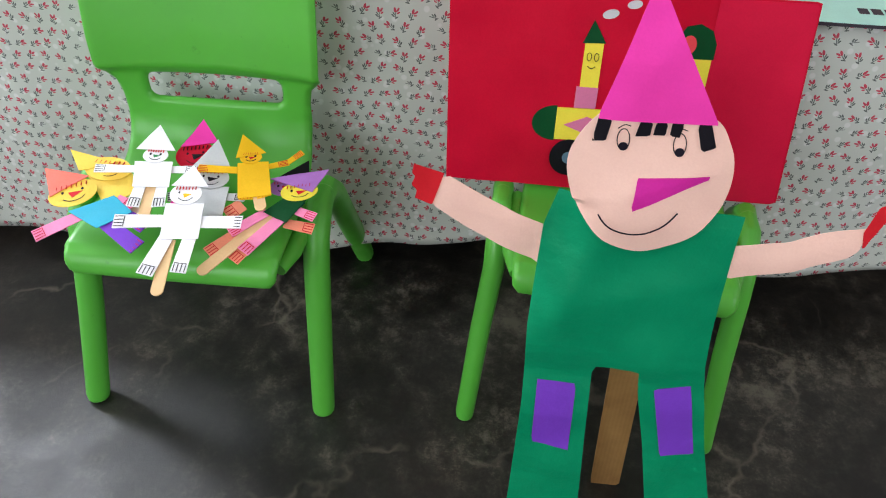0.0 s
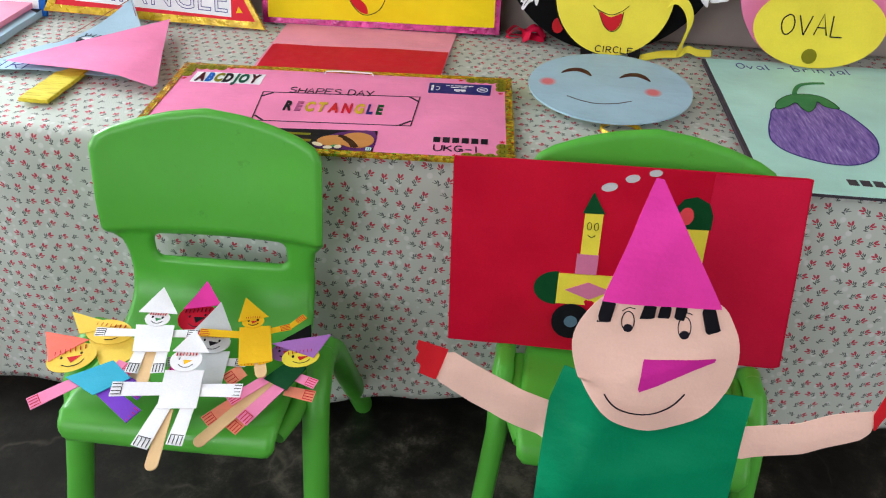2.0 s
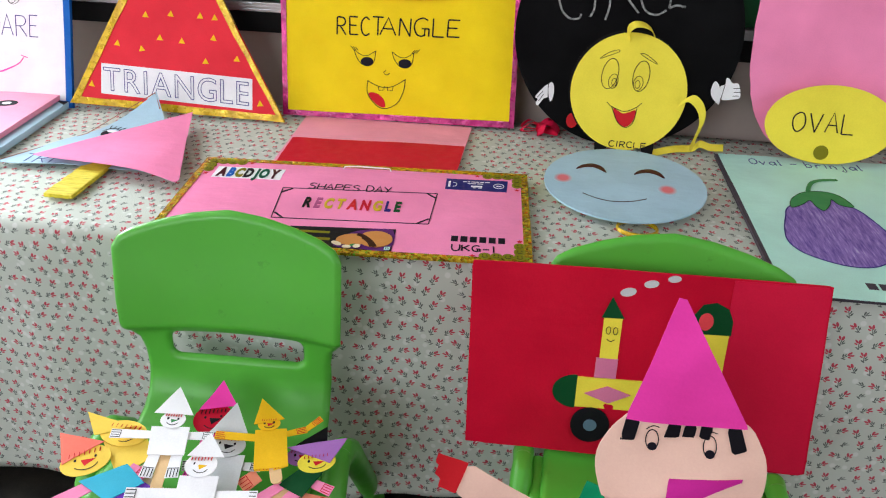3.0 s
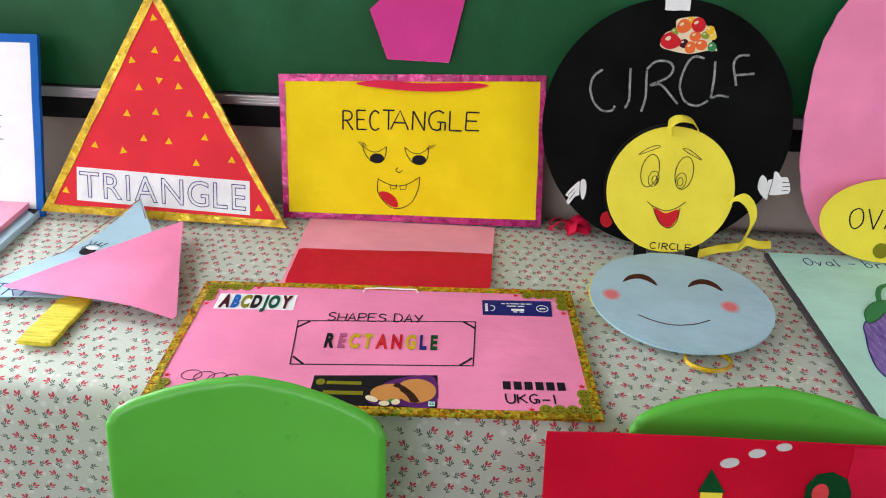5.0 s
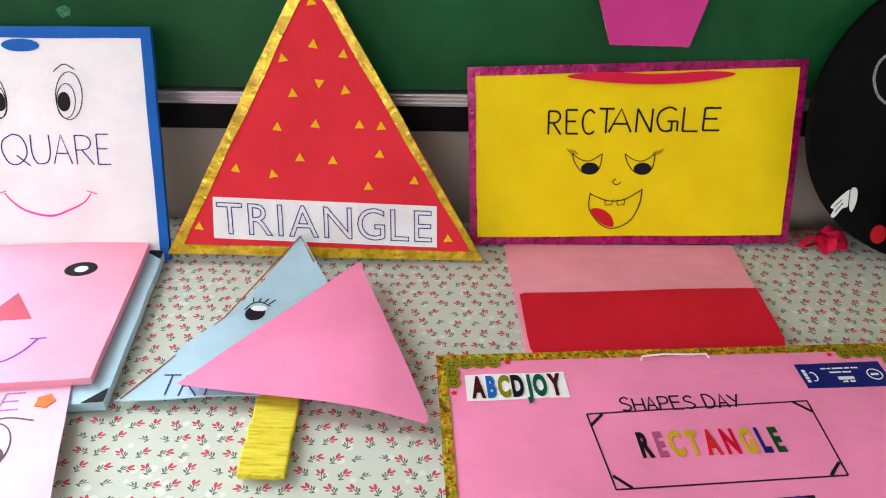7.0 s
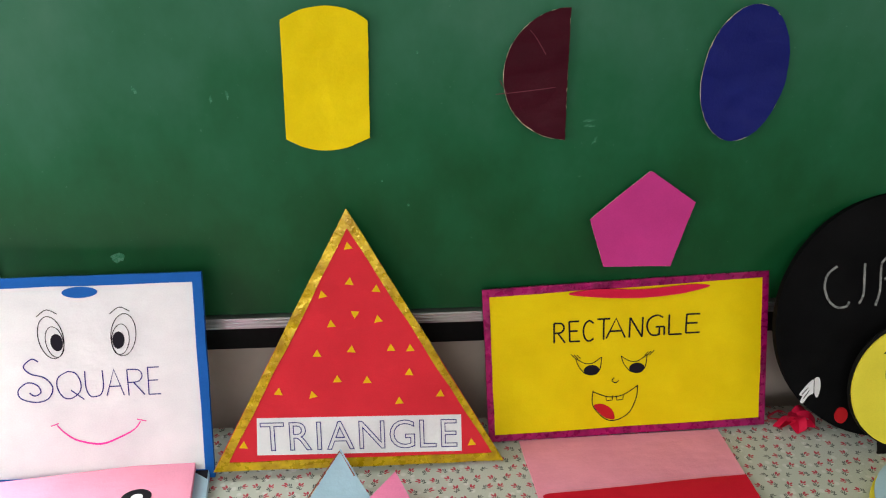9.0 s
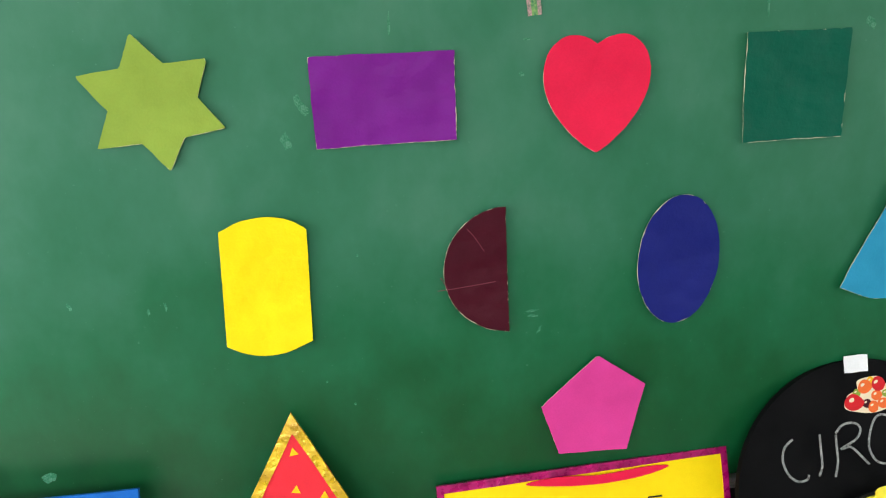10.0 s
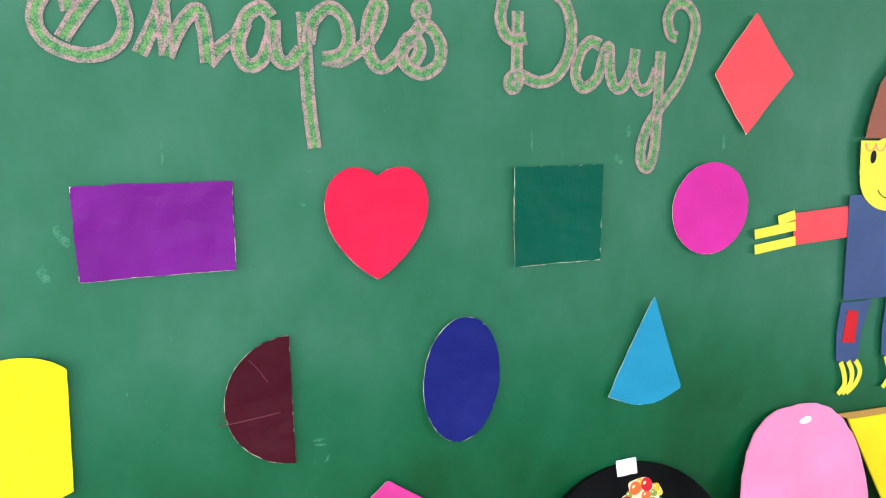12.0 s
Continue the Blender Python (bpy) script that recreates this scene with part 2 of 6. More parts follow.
SEQUIN = sequin_mat()
CHALK_PINK = chalk_mat("pink_chalk", srgb(206, 158, 162), srgb(74, 116, 94), 0.50)
CHALK_LIME = chalk_mat("lime_chalk", srgb(150, 186, 110), srgb(58, 122, 84), 0.54)
CHALK_WHITE = chalk_mat("white_chalk", srgb(176, 178, 176), srgb(20, 20, 22), 0.47)
CHALK_DUST = chalk_mat("chalk_smear", srgb(104, 152, 126), srgb(42, 112, 78), 0.54)


# ---- geometry helpers ----
def lean_m(x0, y0, z0, lean, yaw=0.0):
    """Pose of a flat thing that leans back: its x runs along it, its y up it, its z out of its face."""
    return pose(x0, y0, z0, 0, 0, yaw) @ pose(0, 0, 0, 90 - lean, 0, 0)


def flat_m(x0, y0, z0, yaw=0.0):
    return pose(x0, y0, z0, 0, 0, yaw)


def smooth(pts, steps=6, closed=False):
    """A soft line through the given points."""
    p = [Vector((*q, 0)) for q in pts]
    n = len(p)
    if n < 3:
        return [tuple(q) for q in pts]
    out = []
    for i in range(n if closed else n - 1):
        a, b, c, d = ((p[(i + k) % n] if closed else p[min(max(i + k, 0), n - 1)]) for k in (-1, 0, 1, 2))
        for s in range(steps):
            t = s / steps
            q = 0.5 * (2 * b + (c - a) * t + (2 * a - 5 * b + 4 * c - d) * t * t + (3 * b - a - 3 * c + d) * t ** 3)
            out.append((q.x, q.y))
    if not closed:
        out.append((p[-1].x, p[-1].y))
    return out


def oval(cx, cy, rx, ry, n=40, turn=0.0, a0=0.0, a1=360.0):
    c, s = math.cos(radians(turn)), math.sin(radians(turn))
    k = n if a1 - a0 >= 360 else n + 1
    pts = [(rx * math.cos(radians(a0 + (a1 - a0) * i / n)), ry * math.sin(radians(a0 + (a1 - a0) * i / n))) for i in range(k)]
    return [(cx + x * c - y * s, cy + x * s + y * c) for x, y in pts]


def box2(x0, y0, x1, y1):
    return [(x0, y0), (x1, y0), (x1, y1), (x0, y1)]


def uneven(pts, by, seed=0, n=6):
    """The outline with its sides cut by hand: slightly wavering."""
    rng, out = random.Random(seed), []
    for i, a in enumerate(pts):
        b = pts[(i + 1) % len(pts)]
        for k in range(n):
            j = 0 if k == 0 else by
            out.append((a[0] + (b[0] - a[0]) * k / n + rng.uniform(-j, j), a[1] + (b[1] - a[1]) * k / n + rng.uniform(-j, j)))
    return out


def poly_sdf(poly):
    q = np.array(poly, float)
    a, b = q, np.roll(q, -1, 0)

    def f(p):
        d = np.full(len(p), 1e9)
        inside = np.zeros(len(p), bool)
        for s, e in zip(a, b):
            v, w = e - s, p - s
            t = np.clip((w @ v) / max(v @ v, 1e-12), 0, 1)
            d = np.minimum(d, np.hypot(*(w - t[:, None] * v).T))
            up = (s[1] > p[:, 1]) != (e[1] > p[:, 1])
            with np.errstate(divide="ignore", invalid="ignore"):
                inside ^= up & (p[:, 0] < v[0] * (p[:, 1] - s[1]) / (v[1] if v[1] else 1e-12) + s[0])
        return np.where(inside, -d, d)

    return f


class Solid:
    """Collects thin solids in a local frame and makes one mesh of them."""

    def __init__(self):
        self.v, self.f, self.m, self.uv = [], [], [], None

    def add(self, verts, faces, mi=0):
        k = len(self.v)
        self.v += [tuple(map(float, p)) for p in verts]
        self.f += [tuple(i + k for i in f) for f in faces]
        self.m += [mi] * len(faces)
        return self

    def sheet(self, outline, w0=0.0, w1=0.001, mi=0):
        n = len(outline)
        area = sum(outline[i][0] * outline[(i + 1) % n][1] - outline[(i + 1) % n][0] * outline[i][1] for i in range(n))
        o = list(outline) if area > 0 else list(outline)[::-1]
        verts = [(x, y, w1) for x, y in o] + [(x, y, w0) for x, y in o]
        faces = [tuple(range(n)), tuple(range(2 * n - 1, n - 1, -1))] + [(i, n + i, n + (i + 1) % n, (i + 1) % n) for i in range(n)]
        return self.add(verts, faces, mi)

    def panel(self, sdf, x0, y0, x1, y1, h, w0=0.0, w1=0.001, mi=0):
        """A sheet of fine quads within the outline, to be bent."""
        nx, ny = int((x1 - x0) / h) + 2, int((y1 - y0) / h) + 2
        gx, gy = np.meshgrid(x0 + h * np.arange(nx) - h * 0.37, y0 + h * np.arange(ny) - h * 0.37)
        p = np.stack([gx.ravel(), gy.ravel()], 1)
        q = np.arange(nx * ny).reshape(ny, nx)
        quads = np.stack([q[:-1, :-1], q[:-1, 1:], q[1:, 1:], q[1:, :-1]], -1).reshape(-1, 4)
        quads = quads[sdf(p[quads].mean(1)) < 0]
        count = {}
        for f in quads:
            for i in range(4):
                a, b = int(f[i]), int(f[(i + 1) % 4])
                count[(min(a, b), max(a, b))] = count.get((min(a, b), max(a, b)), 0) + 1
        rim = {i for e, c in count.items() if c == 1 for i in e}
        idx = np.array(sorted(rim))
        for _ in range(4):
            d, e = sdf(p[idx]), h * 0.05
            g = np.stack([sdf(p[idx] + (e, 0)) - sdf(p[idx] - (e, 0)), sdf(p[idx] + (0, e)) - sdf(p[idx] - (0, e))], 1) / (2 * e)
            g /= np.maximum(np.linalg.norm(g, axis=1), 0.3)[:, None]
            p[idx] -= d[:, None] * g * 0.9
        used = sorted({int(i) for f in quads for i in f})
        at = {i: k for k, i in enumerate(used)}
        n = len(used)
        verts = [(*p[i], w1) for i in used] + [(*p[i], w0) for i in used]
        faces = [tuple(at[int(i)] for i in f) for f in quads] + [tuple(n + at[int(i)] for i in f[::-1]) for f in quads]
        for f in quads:
            for i in range(4):
                a, b = int(f[i]), int(f[(i + 1) % 4])
                if count[(min(a, b), max(a, b))] == 1:
                    faces.append((at[b], at[a], n + at[a], n + at[b]))
        return self.add(verts, faces, mi)

    def stroke(self, pts, width, w0=0.0, w1=0.0006, mi=0, soft=True, closed=False, taper=0.0, rise=0.0):
        """A drawn line of that width."""
        c = smooth(pts, 5, closed) if soft else list(pts)
        n = len(c)
        if n < 2:
            return self
        L, R = [], []
        for i, (x, y) in enumerate(c):
            a, b = (c[i - 1] if i or closed else c[i]), (c[(i + 1) % n] if i < n - 1 or closed else c[i])
            dx, dy = b[0] - a[0], b[1] - a[1]
            k = math.hypot(dx, dy) or 1
            w = width / 2 * (1 - taper * abs(2 * i / max(n - 1, 1) - 1))
            L.append((x - dy / k * w, y + dx / k * w)), R.append((x + dy / k * w, y - dx / k * w))
        up = [w1 + rise * i / n for i in range(n)]
        verts = [(*p, u) for p, u in zip(L, up)] + [(*p, u) for p, u in zip(R, up)] + [(*p, w0) for p in L] + [(*p, w0) for p in R]
        faces = []
        for i in range(n if closed else n - 1):
            j = (i + 1) % n
            faces += [(i, n + i, n + j, j), (i, j, 2 * n + j, 2 * n + i), (n + j, n + i, 3 * n + i, 3 * n + j)]
        if not closed:
            faces += [(0, 2 * n, 3 * n, n), (n - 1, 2 * n - 1, 4 * n - 1, 3 * n - 1)]
        return self.add(verts, faces, mi)

    def tube(self, pts, radii, n=10, mi=0, squash=1.0):
        """A rounded bar along a line in space."""
        p = [Vector(q) for q in pts]
        rings = []
        for i, q in enumerate(p):
            t = (p[min(i + 1, len(p) - 1)] - p[max(i - 1, 0)]).normalized()
            if i == 0:
                a = t.cross(Vector((0, 0, 1)) if abs(t.z) < 0.7 else Vector((0, 1, 0)))
            a = (a - t * a.dot(t)).normalized()
            b = t.cross(a)
            r = radii[i] if hasattr(radii, "__len__") else radii
            rings.append([q + a * r * math.cos(2 * math.pi * k / n) + b * r * squash * math.sin(2 * math.pi * k / n) for k in range(n)])
        verts = [v for r in rings for v in r]
        faces = [(i * n + k, i * n + (k + 1) % n, (i + 1) * n + (k + 1) % n, (i + 1) * n + k) for i in range(len(p) - 1) for k in range(n)]
        faces += [tuple(range(n - 1, -1, -1)), tuple((len(p) - 1) * n + k for k in range(n))]
        return self.add(verts, faces, mi)

    def box(self, x0, y0, z0, x1, y1, z1, mi=0):
        v = [(x, y, z) for z in (z0, z1) for y in (y0, y1) for x in (x0, x1)]
        return self.add(v, [(0, 2, 3, 1), (4, 5, 7, 6), (0, 1, 5, 4), (2, 6, 7, 3), (0, 4, 6, 2), (1, 3, 7, 5)], mi)

    def bend(self, f):
        self.v = [f(*p) for p in self.v]
        return self

    def mesh(self, name, mats, shade=False):
        me = bpy.data.meshes.new(name)
        me.from_pydata(self.v, [], self.f)
        for m in mats if isinstance(mats, (list, tuple)) else [mats]:
            me.materials.append(m)
        me.polygons.foreach_set("material_index", self.m)
        if shade:
            me.polygons.foreach_set("use_smooth", [True] * len(me.polygons))
            me.set_sharp_from_angle(angle=radians(48))
        me.validate()
        me.update()
        return me


def thing(name, m, label, category, group="", kind=""):
    ob = tagged(new(name), label, category, group, kind)
    ob.matrix_basis = m
    return ob


def solid(name, s, mats, m=None, label="", category="", group="", kind="", shade=False):
    ob = tagged(new(name, s.mesh(name, mats, shade)), label, category, group, kind)
    if m is not None:
        ob.matrix_basis = m
    return ob


def part(name, s, mats, parent, label="", shade=False, kind=""):
    ob = new(name, s.mesh(name, mats, shade))
    ob.parent = parent
    if label:
        ob["label"] = label
    if kind:
        ob["kind"] = kind
    return ob


def bevel(ob, width, segments=2):
    b = ob.modifiers.new("round", "BEVEL")
    b.width, b.segments, b.limit_method, b.angle_limit = width, segments, "ANGLE", radians(40)
    return ob

# ---- the room ----
T = 0.55  # height of the table top with its cloth


def room():
    wn = Solid()
    # north wall with a window opening beside the board
    for x0, z0, x1, z1 in ((-3, 0, -2.3, 3), (-2.3, 0, -1.2, 0.7), (-2.3, 2.1, -1.2, 3), (-1.2, 0, 3.1, 3)):
        wn.box(x0, 0.64, z0, x1, 0.84, z1)
    solid("wall_north", wn, WALL, kind="structure", label="painted plaster wall behind the chalkboard", category="wall")
    we = Solid()
    for y0, z0, y1, z1 in ((-4.3, 0, -2.6, 3), (-2.6, 0, -0.6, 0.9), (-2.6, 2.2, -0.6, 3), (-0.6, 0, 0.64, 3)):
        we.box(3.1, y0, z0, 3.3, y1, z1)
    solid("wall_east", we, WALL, kind="structure", label="painted plaster wall with a window", category="wall")
    ww = Solid()
    for y0, z0, y1, z1 in ((-4.3, 0, -1.9, 3), (-1.9, 0, -0.1, 0.85), (-1.9, 2.15, -0.1, 3), (-0.1, 0, 0.84, 3)):
        ww.box(-3.2, y0, z0, -3, y1, z1)
    solid("wall_west", ww, WALL, kind="structure", label="painted plaster wall with a side window", category="wall")
    ws = Solid()
    for x0, z0, x1, z1 in ((-3.2, 0, -2.6, 3), (-2.6, 0, 0.0, 1.55), (-2.6, 2.85, 0.0, 3), (0.0, 0, 3.3, 3)):
        ws.box(x0, -4.5, z0, x1, -4.3, z1)
    solid("wall_south", ws, WALL, kind="structure", label="painted plaster wall with a wide window", category="wall")
    solid("ceiling", Solid().box(-3.2, -4.5, 3, 3.3, 0.84, 3.1), WHITE_WALL, kind="structure", label="plain white ceiling", category="ceiling")
    solid("floor", Solid().box(-3.2, -4.5, -0.1, 3.3, 0.84, 0), FLOOR, kind="structure", label="dark polished concrete floor with fine cracks", category="floor")


room()


def chalkboard():
    b = thing("chalkboard", pose(0, 0, 0), "large green chalkboard with chalk lettering and an aluminium ledge", "chalkboard")
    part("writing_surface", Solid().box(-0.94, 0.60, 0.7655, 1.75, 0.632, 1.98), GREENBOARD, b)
    ledge = Solid().box(-0.96, 0.592, 0.743, 1.77, 0.638, 0.762)
    for k in range(3):
        ledge.box(-0.96, 0.590, 0.745 + k * 0.006, 1.77, 0.592, 0.748 + k * 0.006)
    part("ledge", ledge, ALU, b, "ribbed aluminium edge strip")
    part("rail", Solid().box(-0.95, 0.60, 0.700, 1.76, 0.638, 0.740), P["black"], b, "black rail below the ledge")
    part("frame", Solid().box(-0.97, 0.592, 0.7625, -0.942, 0.638, 2.0), ALU, b)
    part("frame", Solid().box(-0.94, 0.592, 1.982, 1.75, 0.638, 2.0), ALU, b)
    part("frame", Solid().box(1.752, 0.592, 0.7625, 1.78, 0.638, 2.0), ALU, b)
    return b


board = chalkboard()


# ---- the table and its cloth ----
def edge_y(x):
    return -0.022 + 0.028 * (x + 0.4)


def hem_z(x):
    return 0.080 + 0.054 * x + 0.010 * math.sin(5.1 * x)


def table():
    t = thing("table", pose(0.1, 0.27, 0), "low table hidden under a printed cloth", "table")
    part("tabletop", Solid().box(-1.6, -0.235, 0.515, 1.6, 0.30, 0.543), P["tan"], t)
    for x in (-1.5, 1.5):
        for y in (-0.19, 0.26):
            part("leg", Solid().box(x - 0.025, y - 0.025, 0, x + 0.025, y + 0.025, 0.514), P["tan"], t)


table()


def tablecloth():
    nx = 260
    xs = np.linspace(-1.75, 1.85, nx)
    prof = []
    for k in range(22):
        prof.append(("top", k / 22))
    for k in range(7):
        prof.append(("round", k / 6))
    for k in range(1, 31):
        prof.append(("hang", k / 30))
    verts, uvs = [], []
    for x in xs:
        e, z1 = edge_y(x), hem_z(x)
        s, last = 0.0, None
        for kind, t in prof:
            if kind == "top":
                y, z = 0.585 + (e + 0.02 - 0.585) * t, T
                z += (0.003 * noise.noise((x * 5, y * 5, 3)) + 0.0012 * noise.noise((x * 17, y * 12, 1)) - 0.002) * min(1, (0.6 - y) * 3)
            elif kind == "round":
                a = t * math.pi / 2
                y, z = e + 0.02 - 0.02 * math.sin(a), T - 0.02 * (1 - math.cos(a))
            else:
                z = (T - 0.02) + (z1 - T + 0.02) * t
                fold = 0.012 * math.sin(9 * x + 1.3) + 0.008 * math.sin(23 * x + 2 * math.sin(3 * x)) + 0.014 * noise.noise((x * 3, z * 2, 0))
                y = e - 0.004 - t ** 0.8 * (0.012 + fold)
                y += 0.0035 * noise.noise((x * 16, z * 9, 4))
            if last:
                s += math.hypot(y - last[0], z - last[1])
            last = (y, z)
            verts.append((x, y, z)), uvs.append((x + 0.3, 2 - s))
    n = len(prof)
    faces = [(i * n + k, i * n + k + 1, (i + 1) * n + k + 1, (i + 1) * n + k) for i in range(nx - 1) for k in range(n - 1)]
    s = Solid().add(verts, faces)
    me = s.mesh("tablecloth", CLOTH, True)
    uv = me.uv_layers.new(name="UVMap")
    for p in me.polygons:
        for li, vi in zip(p.loop_indices, p.vertices):
            uv.data[li].uv = uvs[vi]
    ob = tagged(new("tablecloth", me), "pale cotton tablecloth printed with small red and grey sprigs", "tablecloth")
    th = ob.modifiers.new("cloth", "SOLIDIFY")
    th.thickness, th.offset = 0.0012, -1
    return ob


tablecloth()


# ---- the chairs ----
EDGE = {}  # nearness of the shell's points to its rim, alike for all chairs


def chair(name, m, label, feet, stout=1.0):
    c = thing(name, m, label, "chair", "plastic chairs")
    SL = 0.60  # length of the shell from the seat's lip to the top of the back

    def profile(s):
        """Seat lip, seat, bend and back: place and normal along the shell."""
        pts = [(-0.022, 0.296), (-0.016, 0.318), (0.004, 0.328), (0.08, 0.324), (0.15, 0.322), (0.195, 0.334), (0.222, 0.365), (0.236, 0.42), (0.246, 0.50), (0.262, 0.575), (0.272, 0.632)]
        return pts

    raw = smooth(profile(0), 10)
    seg = np.r_[0, np.cumsum([math.dist(a, b) for a, b in zip(raw, raw[1:])])]
    total = seg[-1]
    z_of = lambda s: np.interp(s, seg, [p[1] for p in raw])  # noqa: E731
    y_of = lambda s: np.interp(s, seg, [p[0] for p in raw])  # noqa: E731
    s_back = float(np.interp(0.447, [p[1] for p in raw[40:]], seg[40:]))  # shoulder of the back
    half = [(0.0, 0.130), (0.01, 0.138), (0.05, 0.141), (0.2, 0.140), (0.27, 0.135), (s_back - 0.035, 0.136), (s_back - 0.012, 0.140), (s_back - 0.003, 0.148), (s_back + 0.008, 0.156), (s_back + 0.06, 0.158), (total - 0.050, 0.158), (total - 0.036, 0.149), (total - 0.026, 0.130), (total - 0.015, 0.092), (total - 0.006, 0.05), (total, 0.0)]
    outline = [(x, s) for s, x in half] + [(-x, s) for s, x in half[::-1][1:]]
    inner = poly_sdf(outline)
    sc, sh = s_back - 0.020, 0.019

    def sdf(p):
        q = np.abs(p - np.array([0, sc])) - np.array([0.097 - 0.012, sh - 0.012])
        slot = np.hypot(np.maximum(q[:, 0], 0), np.maximum(q[:, 1], 0)) + np.minimum(np.maximum(q[:, 0], q[:, 1]), 0) - 0.012
        return np.maximum(inner(p), -slot)

    def f(x, s, w):
        at = (round(x, 5), round(s, 5))
        if at not in EDGE:
            EDGE[at] = 1.0 if abs(x) < 0.115 and 0.02 < s < s_back - 0.06 else min(1.0, max(0.0, -float(sdf(np.array([[x, s]]))[0]) / 0.009))
        d = EDGE[at]
        w = -0.008 + (w + 0.008) * (0.22 + 0.78 * math.sqrt(1 - (1 - d) ** 2))  # rounded edges
        y, z, e = float(y_of(s)), float(z_of(s)), 0.002
        dy, dz = float(y_of(s + e) - y_of(s - e)), float(z_of(s + e) - z_of(s - e))
        k = math.hypot(dy, dz) or 1
        ny, nz = -dz / k, dy / k
        back = min(max((s - 0.30) / 0.08, 0), 1)
        y += -0.88 * x * x * back  # the back is hollow
        k2 = min(max((s - s_back - 0.001) / 0.020, 0), 1)
        y -= 0.011 * k2 * k2 * (3 - 2 * k2)  # the upper panel stands forward over the slot
        z += 0.30 * x * x * (1 - back) * (1 if s > 0.04 else 0.3)  # the seat is dished
        return (x, y + ny * w, z + nz * w)

    s = Solid().panel(sdf, -0.175, 0, 0.175, total, 0.0045, -0.016, 0.0)
    shell = part("shell", s.bend(f), CHAIR, c, shade=True)
    for sx, (fx, fy) in zip((-1, 1), feet):
        ax = sx * 0.167
        front = [(ax, 0.150, 0.328), (ax, 0.118, 0.326), (ax, 0.085, 0.296), (ax * 0.99 + fx * 0.01, 0.070, 0.255), ((ax + fx) / 2, 0.045, 0.15), (fx, fy + 0.003, 0.010), (fx, fy, 0.0)]
        bevel(part("leg", Solid().tube(front, [stout * r for r in (0.0150, 0.0180, 0.0185, 0.0185, 0.0180, 0.0172, 0.0150)], 14, 0, 1.05), CHAIR, c, shade=True), 0.003)
        rear = [(ax, 0.128, 0.326), (ax, 0.160, 0.326), (ax, 0.195, 0.290), (ax, 0.275, 0.16), (ax, 0.345, 0.045), (ax, 0.366, 0.008), (ax, 0.368, 0.0)]
        bevel(part("leg", Solid().tube(rear, [stout * r for r in (0.0150, 0.0180, 0.0185, 0.0185, 0.0178, 0.0170, 0.0150)], 14, 0, 1.05), CHAIR, c, shade=True), 0.003)
        rail = [(sx * 0.134, 0.014, 0.302), (sx * 0.144, 0.050, 0.304), (sx * 0.146, 0.10, 0.304), (sx * 0.146, 0.16, 0.310)]
        part("side_rail", Solid().tube(rail, [0.010, 0.013, 0.014, 0.013], 12), CHAIR, c, shade=True)
    return c


chair("plastic_chair", pose(-0.028, -0.338, 0, 0, 0, 3), "bright green moulded plastic child's chair holding paper puppets", ((-0.191, -0.004), (0.166, 0.010)))
chair("plastic_chair", pose(0.545, -0.285, 0, 0, 0, 0), "bright green moulded plastic child's chair behind a paper gnome", ((-0.190, -0.008), (0.170, -0.008)), 0.82)

